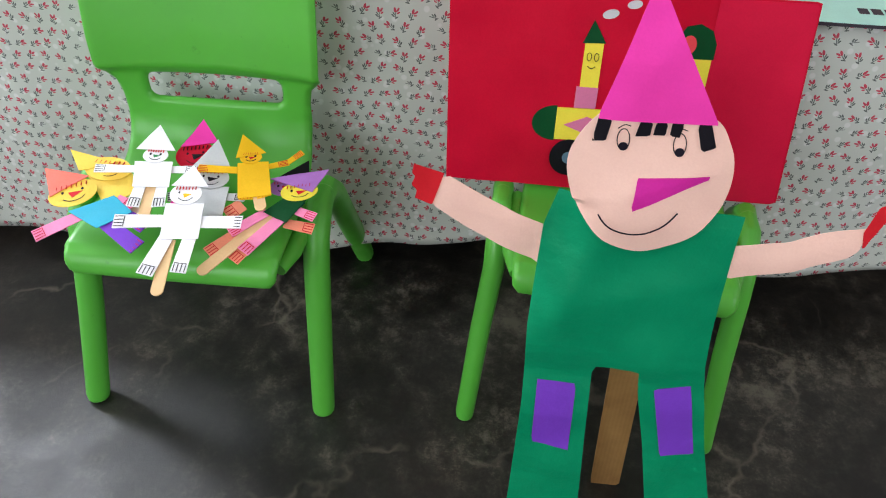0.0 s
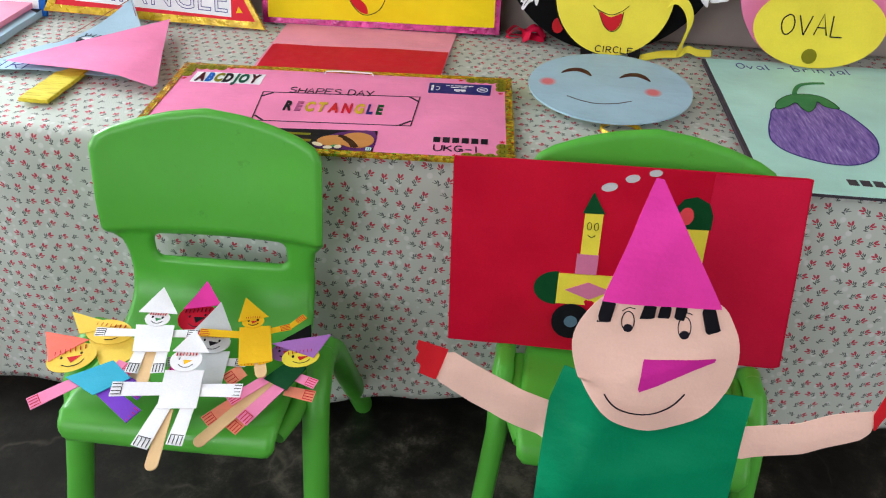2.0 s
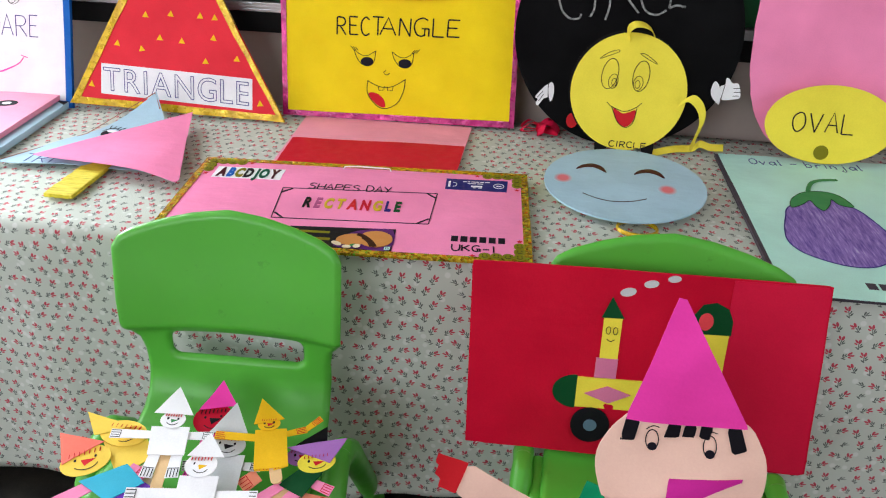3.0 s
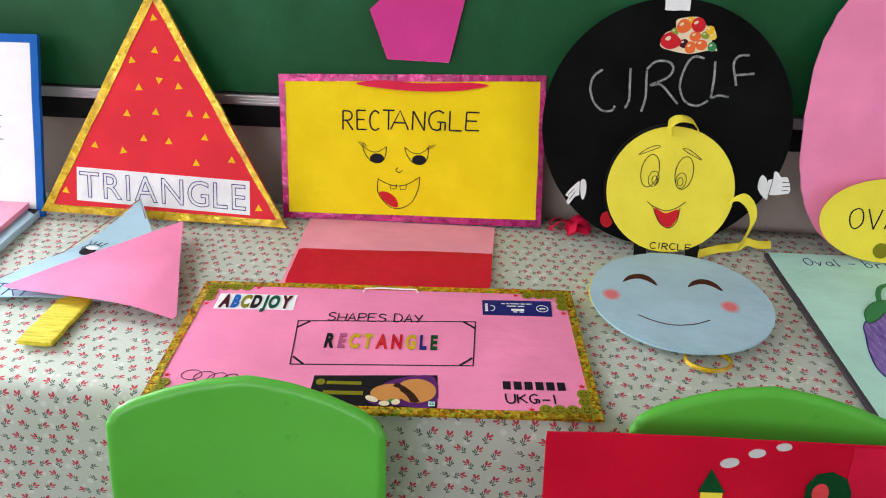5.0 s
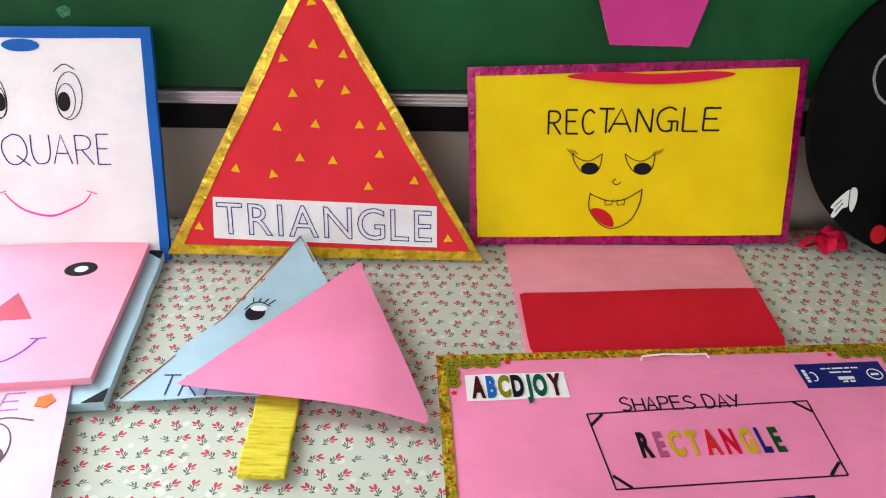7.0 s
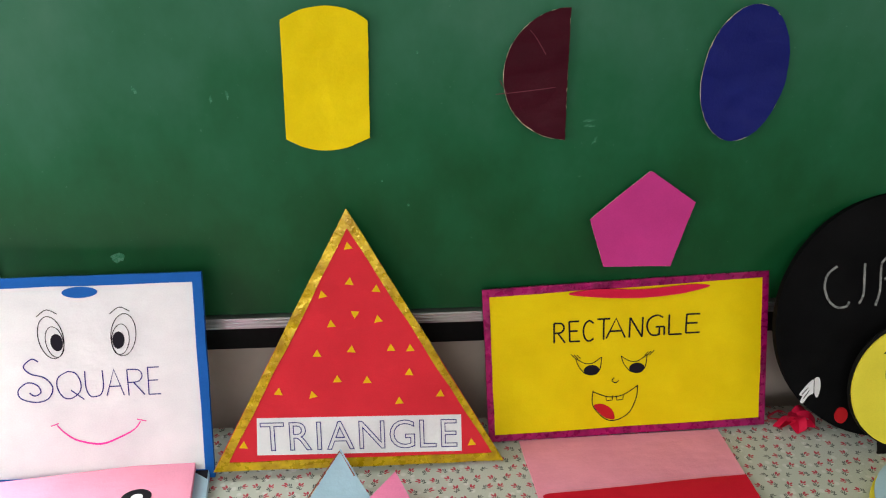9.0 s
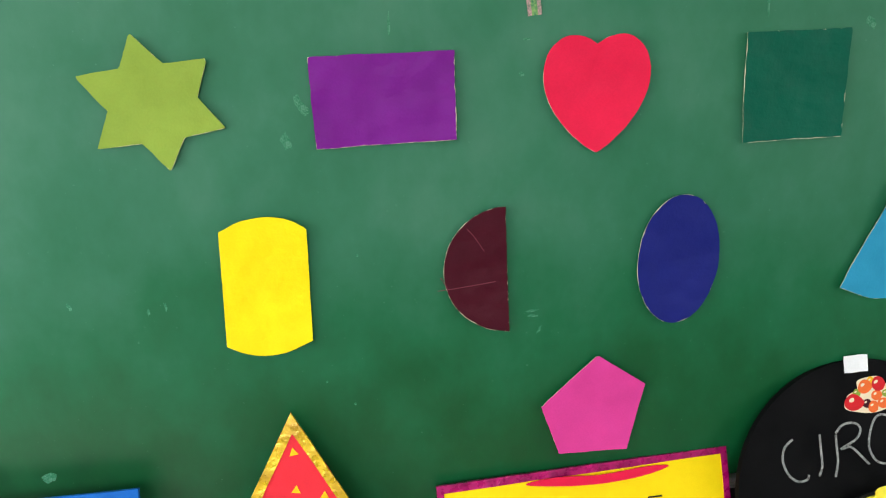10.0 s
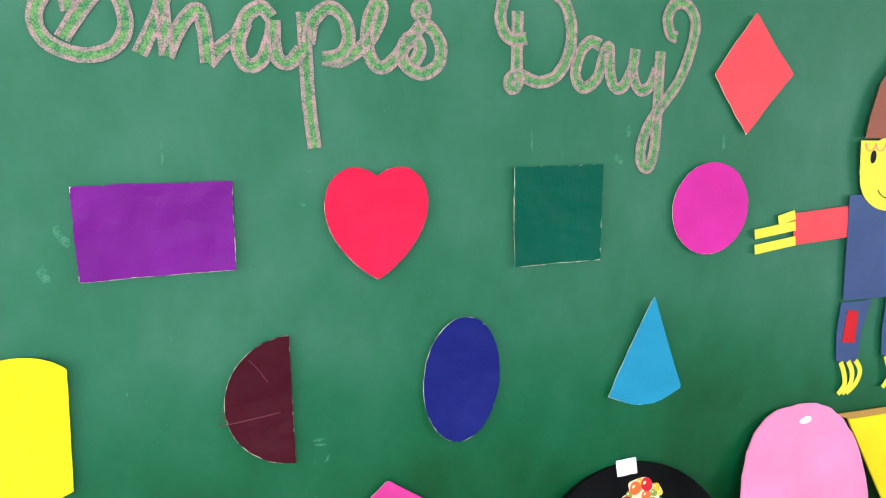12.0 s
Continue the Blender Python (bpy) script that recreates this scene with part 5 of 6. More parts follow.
# ---- papers that lie on the table ----
def rectangle_card():
    m = pose(0.072, 0.124, T + 0.0068, 1.5, 0, 5)
    b = thing("rectangle_card", m, "pink card lettered rectangle with gold sequin border and stickers", "shape card")
    W, H = 0.283, 0.148
    rim = [(-W, -H), (0.280, -0.153), (0.277, 0.140), (-W, 0.1465)]
    part("card", Solid().sheet(rim, 0, 0.003), P["pink"], b)
    part("border", border(uneven([(x * 1.004, y * 1.007) for x, y in rim], 0.0003, 2), uneven([(x - math.copysign(0.011, x), y - math.copysign(0.011, y)) for x, y in rim], 0.0004, 3), 0.0, 0.0042), SEQUIN, b, "gold sequin tape border")
    strip = part("letter_strip", Solid().sheet(uneven(box2(-0.252, 0.071, -0.135, 0.112), 0.0008, 4, 4), 0.003, 0.0036), P["white"], b, "white strip with coloured letter stickers")
    for s, c in zip(lettering("ABCDJOY", -0.246, 0.076, 0.031, 0.0037, 0.105, bold=0.05), ("maroon", "bluepaper", "mustard", "ink", "darkgreen", "darkgreen", "maroon")):
        part("letter", s, P[c], strip)
    for s, c in zip(lettering("RECTANGLE", -0.076, -0.018, 0.031, 0.0031, 0.154, bold=0.042, space=0.26), ("ink", "mauve", "ochre", "ochre", "redpaint", "crimson", "ochre", "navy", "deepgreen")):
        part("letter", s, P[c], b, "coloured letter sticker")
    part("lettering", write("SHAPES DAY", -0.081, 0.055, 0.046, 0.020, 0.0020, 0.0031, 6, 0.25), INK, b, "hand-lettered words")
    fr = Solid()
    q = [(-0.122, 0.044), (0.131, 0.051), (0.126, -0.053), (-0.114, -0.058)]
    for a, c in zip(q, q[1:] + q[:1]):
        fr.stroke([a, c], 0.0016, 0.0031, 0.0036, soft=False)
    for (x, y), (dx, dy) in zip(q, ((1, -1), (-1, -1), (-1, 1), (1, 1))):
        fr.stroke([(x + dx * 0.017, y + dy * 0.001), (x + dx * 0.001, y + dy * 0.017)], 0.0032, 0.0031, 0.0036, soft=False)
    part("drawn_frame", fr, INK, b, "ruled frame in black marker")
    lab = part("school_label", Solid().sheet([(0.142, 0.070), (0.243, 0.069), (0.245, 0.110), (0.142, 0.1095)], 0.003, 0.0036), P["navy"], b, "navy printed label")
    bars = Solid()
    for y, runs in ((0.1005, ((0.170, 0.176), (0.178, 0.182), (0.184, 0.197), (0.199, 0.205), (0.207, 0.215))), (0.0940, ((0.178, 0.192), (0.194, 0.204))), (0.0840, ((0.184, 0.203),)), (0.0785, ((0.187, 0.193), (0.196, 0.202)))):
        for x0, x1 in runs:
            k = 0.0024 if y == 0.0840 else 0.0010
            bars.sheet(box2(x0, y - k, x1, y + k), 0.0036, 0.0040)
    for k in range(4):
        bars.sheet(box2(0.146, 0.079 + 0.0055 * k, 0.150, 0.083 + 0.0055 * k), 0.0036, 0.0040)
    bars.stroke(oval(0.156, 0.088, 0.004, 0.007, 12, 0, -120, 120), 0.0012, 0.0036, 0.0040, soft=False)
    ring_line(bars, 0.230, 0.0885, 0.0085, 0.0085, 0.0011, 0.0036)
    bars.sheet(box2(0.2255, 0.087, 0.2345, 0.090), 0.0036, 0.0040)
    part("print", bars, P["white"], lab, "plain white bars of print")
    pic = part("biscuit_picture", Solid().sheet([(-0.078, -0.140), (0.081, -0.139), (0.080, -0.075), (-0.078, -0.081)], 0.003, 0.0036), P["ink"], b, "dark printed picture of filled biscuits")
    part("glow", Solid().sheet(smooth([(-0.004, -0.132), (0.008, -0.100), (0.034, -0.082), (0.076, -0.079), (0.078, -0.136), (0.04, -0.137)], 3, True), 0.0036, 0.0038), PLUM, pic)
    for x, y, rx, ry, t, w in ((0.022, -0.112, 0.025, 0.0165, 8, 0.0044), (0.054, -0.108, 0.025, 0.023, -12, 0.0047)):
        part("biscuit", Solid().sheet(oval(x, y, rx, ry, 26, t), 0.0038, w), BISCUIT, pic)
    part("filling", Solid().stroke([(0.026, -0.097), (0.036, -0.103), (0.048, -0.116), (0.056, -0.131)], 0.0075, 0.0047, 0.0050).stroke([(0.034, -0.107), (0.044, -0.118), (0.050, -0.131)], 0.0030, 0.0047, 0.0049), CHOCOLATE, pic)
    for x, y, rx, ry, t in ((0.000, -0.126, 0.009, 0.0045, -30), (0.016, -0.134, 0.0065, 0.0045, 0), (0.030, -0.131, 0.0055, 0.005, 40)):
        part("nut", Solid().sheet(oval(x, y, rx, ry, 14, t), 0.0044, 0.0050), P["cream"], pic)
    part("leaf", Solid().sheet(oval(0.024, -0.129, 0.006, 0.003, 12, 30), 0.0044, 0.0049), P["stemgreen"], pic)
    part("green_mark", border(box2(0.070, -0.136, 0.078, -0.128), box2(0.0715, -0.1345, 0.0765, -0.1295), 0.0036, 0.0042).sheet(box2(0.0728, -0.1332, 0.0752, -0.1308), 0.0036, 0.0042), P["mint"], pic, "small pale square mark")
    part("brand_shape", Solid().sheet(box2(-0.060, -0.098, -0.016, -0.092), 0.0036, 0.0040).sheet(box2(-0.062, -0.118, -0.012, -0.111), 0.0036, 0.0040).sheet(oval(-0.068, -0.094, 0.006, 0.006, 16), 0.0036, 0.0040), P["mustard"], pic, "plain olive bars")
    for k in range(6):
        part("name_bar", Solid().sheet(box2(0.163 + 0.0138 * k, -0.100, 0.173 + 0.0138 * k, -0.084), 0.0031, 0.0035), INK, b, "plain dark bar in place of a name")
    part("lettering", write("UKG-I", 0.166, 0.228, -0.126, 0.017, 0.0022, 0.0031, 8, 0.3), INK, b, "hand-lettered class")
    sc = Solid()
    for k in range(4):
        ring_line(sc, -0.235 + 0.017 * k, -0.085 - 0.003 * k, 0.013, 0.010, 0.0009, 0.0031, turn=20 * k)
    part("scribble", sc, INK, b, "looped pencil scribble")
    for cx, cy, dx, dy in ((-W, 0.1465, 1, -1), (0.277, 0.140, -1, -1), (-W, -H, 1, 1), (0.280, -0.153, -1, 1)):
        for k, l in ((1, 0), (2, 0), (3, 0), (0, 1), (0, 2), (0, 0)):
            x, y = cx + dx * (0.017 + 0.0165 * k), cy + dy * (0.015 + 0.0155 * l)
            st = part("smiley_sticker", Solid().sheet(oval(x, y, 0.0085, 0.0085, 18), 0.003, 0.0046), P["mustard"], b, "round olive smiley sticker")
            fc = Solid().sheet(oval(x - 0.003, y + 0.002, 0.0009, 0.0014, 8), 0.0046, 0.0049).sheet(oval(x + 0.003, y + 0.002, 0.0009, 0.0014, 8), 0.0046, 0.0049)
            fc.stroke(oval(x, y, 0.0045, 0.0045, 8, 0, 205, 335), 0.0008, 0.0046, 0.0049, soft=False)
            part("face_mark", fc, INK, st)
        for x, y in ((cx + dx * 0.084, cy + dy * 0.015), (cx + dx * 0.017, cy + dy * 0.062)):
            part("star_sticker", Solid().sheet([(x + (0.0045 if k % 2 == 0 else 0.002) * math.cos(radians(90 + 36 * k)), y + (0.0045 if k % 2 == 0 else 0.002) * math.sin(radians(90 + 36 * k))) for k in range(10)], 0.003, 0.0036), P["redpaint"], b, "tiny red star sticker")
    part("string", Solid().tube([(-0.038, 0.126, 0.0035), (-0.036, 0.131, 0.006), (-0.01, 0.132, 0.007), (0.02, 0.130, 0.007), (0.042, 0.131, 0.006), (0.045, 0.126, 0.0035)], 0.0012, 6), P["white"], b, "white hanging string")


PLUM, BISCUIT, CHOCOLATE = (paper_mat(k, c, 0.4) for k, c in (("plum_print", srgb(92, 36, 110)), ("biscuit_print", srgb(204, 140, 76)), ("chocolate_print", srgb(58, 30, 22))))
rectangle_card()


def folded_card():
    b = thing("folded_card", flat_m(0.042, 0.392, T + 0.003, 3), "folded pale pink card with a red lower flap", "card")
    part("sheet", Solid().sheet(uneven([(-0.162, -0.126), (0.166, -0.115), (0.175, 0.121), (-0.167, 0.130)], 0.0006, 3), 0, 0.003), P["palepink"], b)
    f = Solid().panel(poly_sdf(uneven([(-0.156, -0.125), (0.167, -0.113), (0.170, 0.008), (-0.158, 0.001)], 0.0007, 4)), -0.17, -0.13, 0.175, 0.012, 0.012, 0.0032, 0.0042)
    part("flap", f.bend(lambda x, y, w: (x, y, w + 0.004 * max(0, (y + 0.10) / 0.11) * (0.6 + 0.4 * noise.noise((x * 9, 0, 0))))), P["red"], b, "bright red paper flap")


folded_card()


def face_triangles():
    s = thing("triangle_mask", flat_m(-0.43, 0.27, T + 0.010), "pale blue paper triangle with drawn eyes on a yellow stick", "paper mask")
    out = uneven([(-0.155, -0.106), (0.165, -0.08), (0.008, 0.215)], 0.0008, 4, 8)

    def up(x, y, w):
        return (x, y - 0.03 * max(0, (y - 0.05) / 0.16) ** 1.5, w + 0.046 * max(0, (y - 0.05) / 0.165) ** 2 + 0.005 * noise.noise((x * 8, y * 8, 2)) - 0.003)

    part("face", Solid().panel(poly_sdf(out), -0.16, -0.11, 0.17, 0.22, 0.008, 0.0, 0.0010).bend(up), P["blue"], s, shade=True)
    e = Solid()
    e.sheet(oval(-0.037, 0.046, 0.013, 0.016, 24), 0.0012, 0.0016)
    for k in range(4):
        e.stroke([(-0.044 + 0.007 * k, 0.069 - 0.001 * k), (-0.045 + 0.010 * k, 0.079 - 0.001 * k)], 0.0014, 0.0012, 0.0017, soft=False)
    e.stroke([(-0.052, 0.052), (-0.046, 0.065), (-0.034, 0.070), (-0.020, 0.062)], 0.0014, 0.0012, 0.0017)
    part("drawn_eye", e.bend(lambda x, y, w: up(x + 0.002, y + 0.016, w)), INK, s)
    part("edge_line", Solid().stroke([(-0.150, -0.103), (-0.072, 0.052), (0.007, 0.210), (0.030, 0.166)], 0.0020, 0.0011, 0.0016, soft=False).bend(up), P["brown"], s, "reddish pencil line along the edge")
    part("eye_glint", Solid().sheet(oval(-0.032, 0.072, 0.011, 0.006, 16), 0.0017, 0.0020).bend(up), P["white"], s)
    part("lettering", write("TRI", -0.112, -0.052, -0.096, 0.032, 0.0016, 0.0011, 2, 0.3).bend(up), P["blueink"], s, "hand-lettered beginning of a word")
    st = part("stick", Solid().sheet(uneven([(0.010, -0.208), (0.060, -0.208), (0.052, -0.06), (0.002, -0.06)], 0.0016, 3, 9), -0.008, -0.001), P["wound"], s, "cardboard stick wound in yellow paper")
    bevel(st, 0.002)
    p = thing("pink_paper", flat_m(-0.40, 0.278, T + 0.019), "pale pink paper triangle lying over a blue one", "paper")
    tri = uneven([(-0.119, -0.096), (0.177, -0.146), (0.062, 0.152)], 0.0006, 6, 8)
    part("sheet", Solid().panel(poly_sdf(tri), -0.13, -0.14, 0.18, 0.18, 0.008, 0, 0.0006).bend(lambda x, y, w: (x, y, w + 0.005 * math.sin((x + 0.1) * 9) + 0.005 * noise.noise((x * 7, y * 7, 5)) + 0.05 * max(0, y - 0.06) ** 1.6 - 0.12 * max(0, x - 0.11) - 0.0)), P["pink"], p, shade=True)


def wound_mat():
    """Yellow paper wound round a stick: close crossways ridges with dark rubbed lines."""
    n = Nodes("wound_yellow_paper", 0.6, 0, 0.2)
    c = n.coords()
    m = n.put("ShaderNodeMapping", Vector=c)
    m.inputs["Scale"].default_value = (0.12, 1, 1)
    ridge = n.noise(m.outputs[0], 240, 4, 0.7)
    n.set("Base Color", n.ramp(ridge, (0.34, srgb(190, 172, 36)), (0.46, srgb(222, 204, 52)), (0.7, srgb(236, 222, 84))))
    n.bump(ridge, 0.6, 0.003)
    return n.m


P["wound"] = wound_mat()
face_triangles()


def square_cards():
    b = thing("blue_card", flat_m(-0.765, 0.290, T + 0.002, 7), "pale blue card lying under a pink card", "card")
    part("sheet", Solid().sheet(uneven(box2(-0.155, -0.155, 0.155, 0.160), 0.0008, 1), 0, 0.012), P["blue"], b)
    for x, y in ((0.146, 0.151), (0.146, -0.146)):
        part("corner", Solid().sheet([(x + 0.008, y + (0.008 if y > 0 else -0.008)), (x - 0.016, y + (0.008 if y > 0 else -0.008)), (x + 0.008, y - (0.014 if y > 0 else -0.014))], 0.012, 0.0128), P["ink"], b, "dark photo corner")
    c = thing("square_face_card", flat_m(-0.783, 0.312, T + 0.024, 7), "pink square card with drawn eyes, nose and smile", "shape card")
    part("card", Solid().sheet(uneven(box2(-0.150, -0.150, 0.150, 0.150), 0.0006, 7), -0.008, 0.002), P["palepink"], c)
    for x in (-0.068, 0.072):
        e = part("paper_eye", Solid().sheet(oval(x, 0.078, 0.022, 0.017, 26), 0.002, 0.0026), P["ink"], c, "dark oval eye")
        part("pupil", Solid().sheet(oval(x + 0.001, 0.077, 0.009, 0.0075, 16), 0.0026, 0.0030), P["white"], e)
    part("nose", Solid().sheet([(-0.019, -0.032), (0.044, -0.031), (0.007, 0.027)], 0.002, 0.0026), P["maroon_rose"], c, "dull red triangle nose")
    part("drawn_mouth", Solid().stroke([(-0.042, -0.076), (-0.022, -0.100), (0.005, -0.113), (0.037, -0.113), (0.056, -0.095), (0.066, -0.072)], 0.0022, 0.002, 0.0025).stroke([(-0.050, -0.077), (-0.036, -0.076)], 0.0016, 0.002, 0.0025, soft=False).stroke([(0.056, -0.072), (0.076, -0.072)], 0.0016, 0.002, 0.0025, soft=False), P["violet"], c, "violet drawn smile")
    d = thing("square_name_card", flat_m(-0.775, 0.085, T + 0.0150, 8), "pale pink card lettered square with large drawn eyes", "shape card")
    part("card", Solid().sheet(uneven([(-0.160, -0.098), (0.177, -0.098), (0.140, 0.120), (-0.160, 0.120)], 0.0006, 8), 0, 0.002), P["ice"], d)
    part("lettering", write("SQUARE", -0.062, 0.101, 0.040, 0.026, 0.0020, 0.002, 3, 0.3), P["lilac"], d, "pencilled word")
    part("sticker", Solid().sheet([(0.127 + r * math.cos(radians(a)), 0.049 + r * math.sin(radians(a))) for a, r in zip(range(0, 360, 36), [0.012, 0.009] * 5)], 0.002, 0.003), P["orange"], d, "orange flower sticker")
    for x in (0.010, 0.088):
        e = Solid()
        ring_line(e, x, -0.016, 0.023, 0.036, 0.0016, 0.002, turn=10)
        e.stroke([(x - 0.016, 0.020), (x + 0.006, 0.027), (x + 0.036, 0.020)], 0.0018, 0.002, 0.0025)
        e.sheet(oval(x + 0.002, -0.032, 0.0205, 0.018, 22), 0.002, 0.0026)
        part("drawn_eye", e, P["slate"], d)
    part("nose", Solid().sheet([(0.032, -0.092), (0.079, -0.087), (0.058, -0.060)], 0.002, 0.0026), P["coral"], d, "red paper nose")


P["maroon_rose"] = paper_mat("paper_dull_rose", srgb(186, 74, 98))
P["ice"] = paper_mat("paper_ice_pink", srgb(240, 186, 212))
square_cards()


def oval_face():
    u = thing("yellow_disc", flat_m(0.490, 0.300, T + 0.003), "yellow paper disc hidden under a blue oval", "paper disc")
    part("sheet", Solid().sheet(oval(0, 0, 0.124, 0.115, 44), 0, 0.010), P["lemon"], u)
    g = Solid()
    for k in range(2):
        g.tube([(0.03 * math.cos(radians(a)), 0.024 * math.sin(radians(a)), 0.0025 + 0.003 * k) for a in range(0, 361, 15)], 0.002, 6)
    solid("bangle", g, GOLD_FOIL, flat_m(0.515, 0.140, T + 0.001), "gold bangle lying under a blue oval", "bangle", shade=True)
    o = thing("oval_card", pose(0.500, 0.282, T + 0.018, 1.5, 0, -3), "pale blue paper oval with a smiling drawn face", "shape card")
    part("card", Solid().sheet(oval(0, 0, 0.134, 0.141, 64), -0.003, 0.0), P["blue"], o)
    for x in (-0.057, 0.041):
        e = Solid().sheet(smooth([(x - 0.026, 0.034), (x - 0.016, 0.054), (x + 0.002, 0.063), (x + 0.018, 0.053), (x + 0.026, 0.031), (x + 0.012, 0.043), (x, 0.048), (x - 0.013, 0.044)], 4, True), 0.0001, 0.0007)
        part("eye", e, P["maroon"], o, "closed maroon eye")
    for x, y in ((-0.102, -0.008), (0.070, -0.013)):
        part("cheek", Solid().sheet(oval(x, y, 0.016, 0.019, 24), 0.0001, 0.0005), BLUSH, o, "soft red cheek")
    part("drawn_mouth", Solid().stroke([(-0.066, -0.058), (-0.044, -0.071), (-0.018, -0.077), (0.012, -0.070), (0.036, -0.055)], 0.0016, 0.0001, 0.0006), P["maroon"], o, "thin drawn smile")


def blush():
    n = Nodes("blush_chalk", 0.8)
    c = n.coords("Generated")
    g = n.put("ShaderNodeTexGradient")
    g.gradient_type = "SPHERICAL"
    m = n.put("ShaderNodeMapping", Vector=c)
    m.inputs["Location"].default_value, m.inputs["Scale"].default_value = (-1, -1, 0), (2, 2, 0)
    n.t.links.new(m.outputs[0], g.inputs[0])
    n.set("Base Color", n.mix(n.ramp(g.outputs["Fac"], (0.0, 0.0), (0.5, 1.0)), srgb(172, 205, 222), srgb(226, 118, 124)))
    return n.m


BLUSH = blush()
oval_face()


def brinjal_sheet():
    b = thing("brinjal_sheet", flat_m(0.852, 0.236, T + 0.004, 2), "mint green sheet with a coloured drawing of a purple brinjal", "drawing")
    part("backing", Solid().sheet(box2(-0.168, -0.245, 0.166, 0.246), -0.002, 0.004), P["slate"], b, "dark board edge under the sheet")
    part("sheet", Solid().sheet(uneven(box2(-0.162, -0.248, 0.170, 0.247), 0.0006, 3), 0.0042, 0.0050), P["mint"], b)
    part("heading", write("Oval - brinjal", -0.112, 0.084, 0.205, 0.026, 0.0016, 0.005, 7, 0.25), P["blueink"], b, "handwritten heading")
    fruit = smooth([(-0.088, 0.030), (-0.106, -0.015), (-0.118, -0.058), (-0.122, -0.096), (-0.110, -0.128), (-0.080, -0.151), (-0.046, -0.161), (-0.012, -0.152), (0.020, -0.118), (0.036, -0.060), (0.029, -0.004), (0.012, 0.042), (-0.030, 0.070)], 6, True)
    f = part("brinjal", Solid().sheet(fruit, 0.005, 0.0055), CRAYON, b, "purple crayon fruit")
    part("outline", Solid().stroke(fruit, 0.0018, 0.0055, 0.0059, soft=False, closed=True), P["blueink"], f)
    cap = smooth([(-0.087, 0.024), (-0.081, 0.052), (-0.061, 0.080), (-0.040, 0.093), (-0.012, 0.095), (0.006, 0.080), (0.015, 0.042), (-0.006, 0.046), (-0.013, 0.066), (-0.022, 0.043), (-0.038, 0.020), (-0.046, 0.034), (-0.050, 0.056), (-0.066, 0.038)], 4, True)
    part("calyx", Solid().sheet(cap, 0.0059, 0.0063), P["stemgreen"], f, "green crayon calyx")
    part("stem", Solid().stroke([(-0.044, 0.088), (-0.036, 0.112), (-0.024, 0.134), (-0.006, 0.146), (0.022, 0.152)], 0.0075, 0.0058, 0.0066), P["stemgreen"], f)
    part("calyx_outline", Solid().stroke(cap, 0.0011, 0.0063, 0.0066, soft=False, closed=True), P["deepgreen"], f)
    for k in range(4):
        part("name_bar", Solid().sheet(box2(-0.050 + 0.017 * k, -0.219, -0.037 + 0.017 * k, -0.203), 0.005, 0.0054), P["slate"], b, "plain bar in place of a name")
    fl = part("flower_sticker", Solid().sheet([(0.160 + r * math.cos(radians(a)), 0.105 + r * math.sin(radians(a))) for a, r in zip(range(0, 360, 20), [0.020, 0.014, 0.010] * 6)], 0.005, 0.006), P["gold"], b, "yellow paper flower sticker")
    part("centre", Solid().sheet(oval(0.160, 0.105, 0.006, 0.006, 12), 0.006, 0.007), P["maroon"], fl)


def crayon():
    n = Nodes("purple_crayon", 0.8)
    c = n.coords()
    m = n.put("ShaderNodeMapping", Vector=c)
    m.inputs["Rotation"].default_value, m.inputs["Scale"].default_value = (0, 0, radians(55)), (1, 0.12, 1)
    n.set("Base Color", n.ramp(n.noise(m.outputs[0], 260, 3, 0.7), (0.35, srgb(98, 74, 156)), (0.6, srgb(150, 124, 196)), (0.78, srgb(188, 180, 214))))
    return n.m


CRAYON = crayon()
brinjal_sheet()

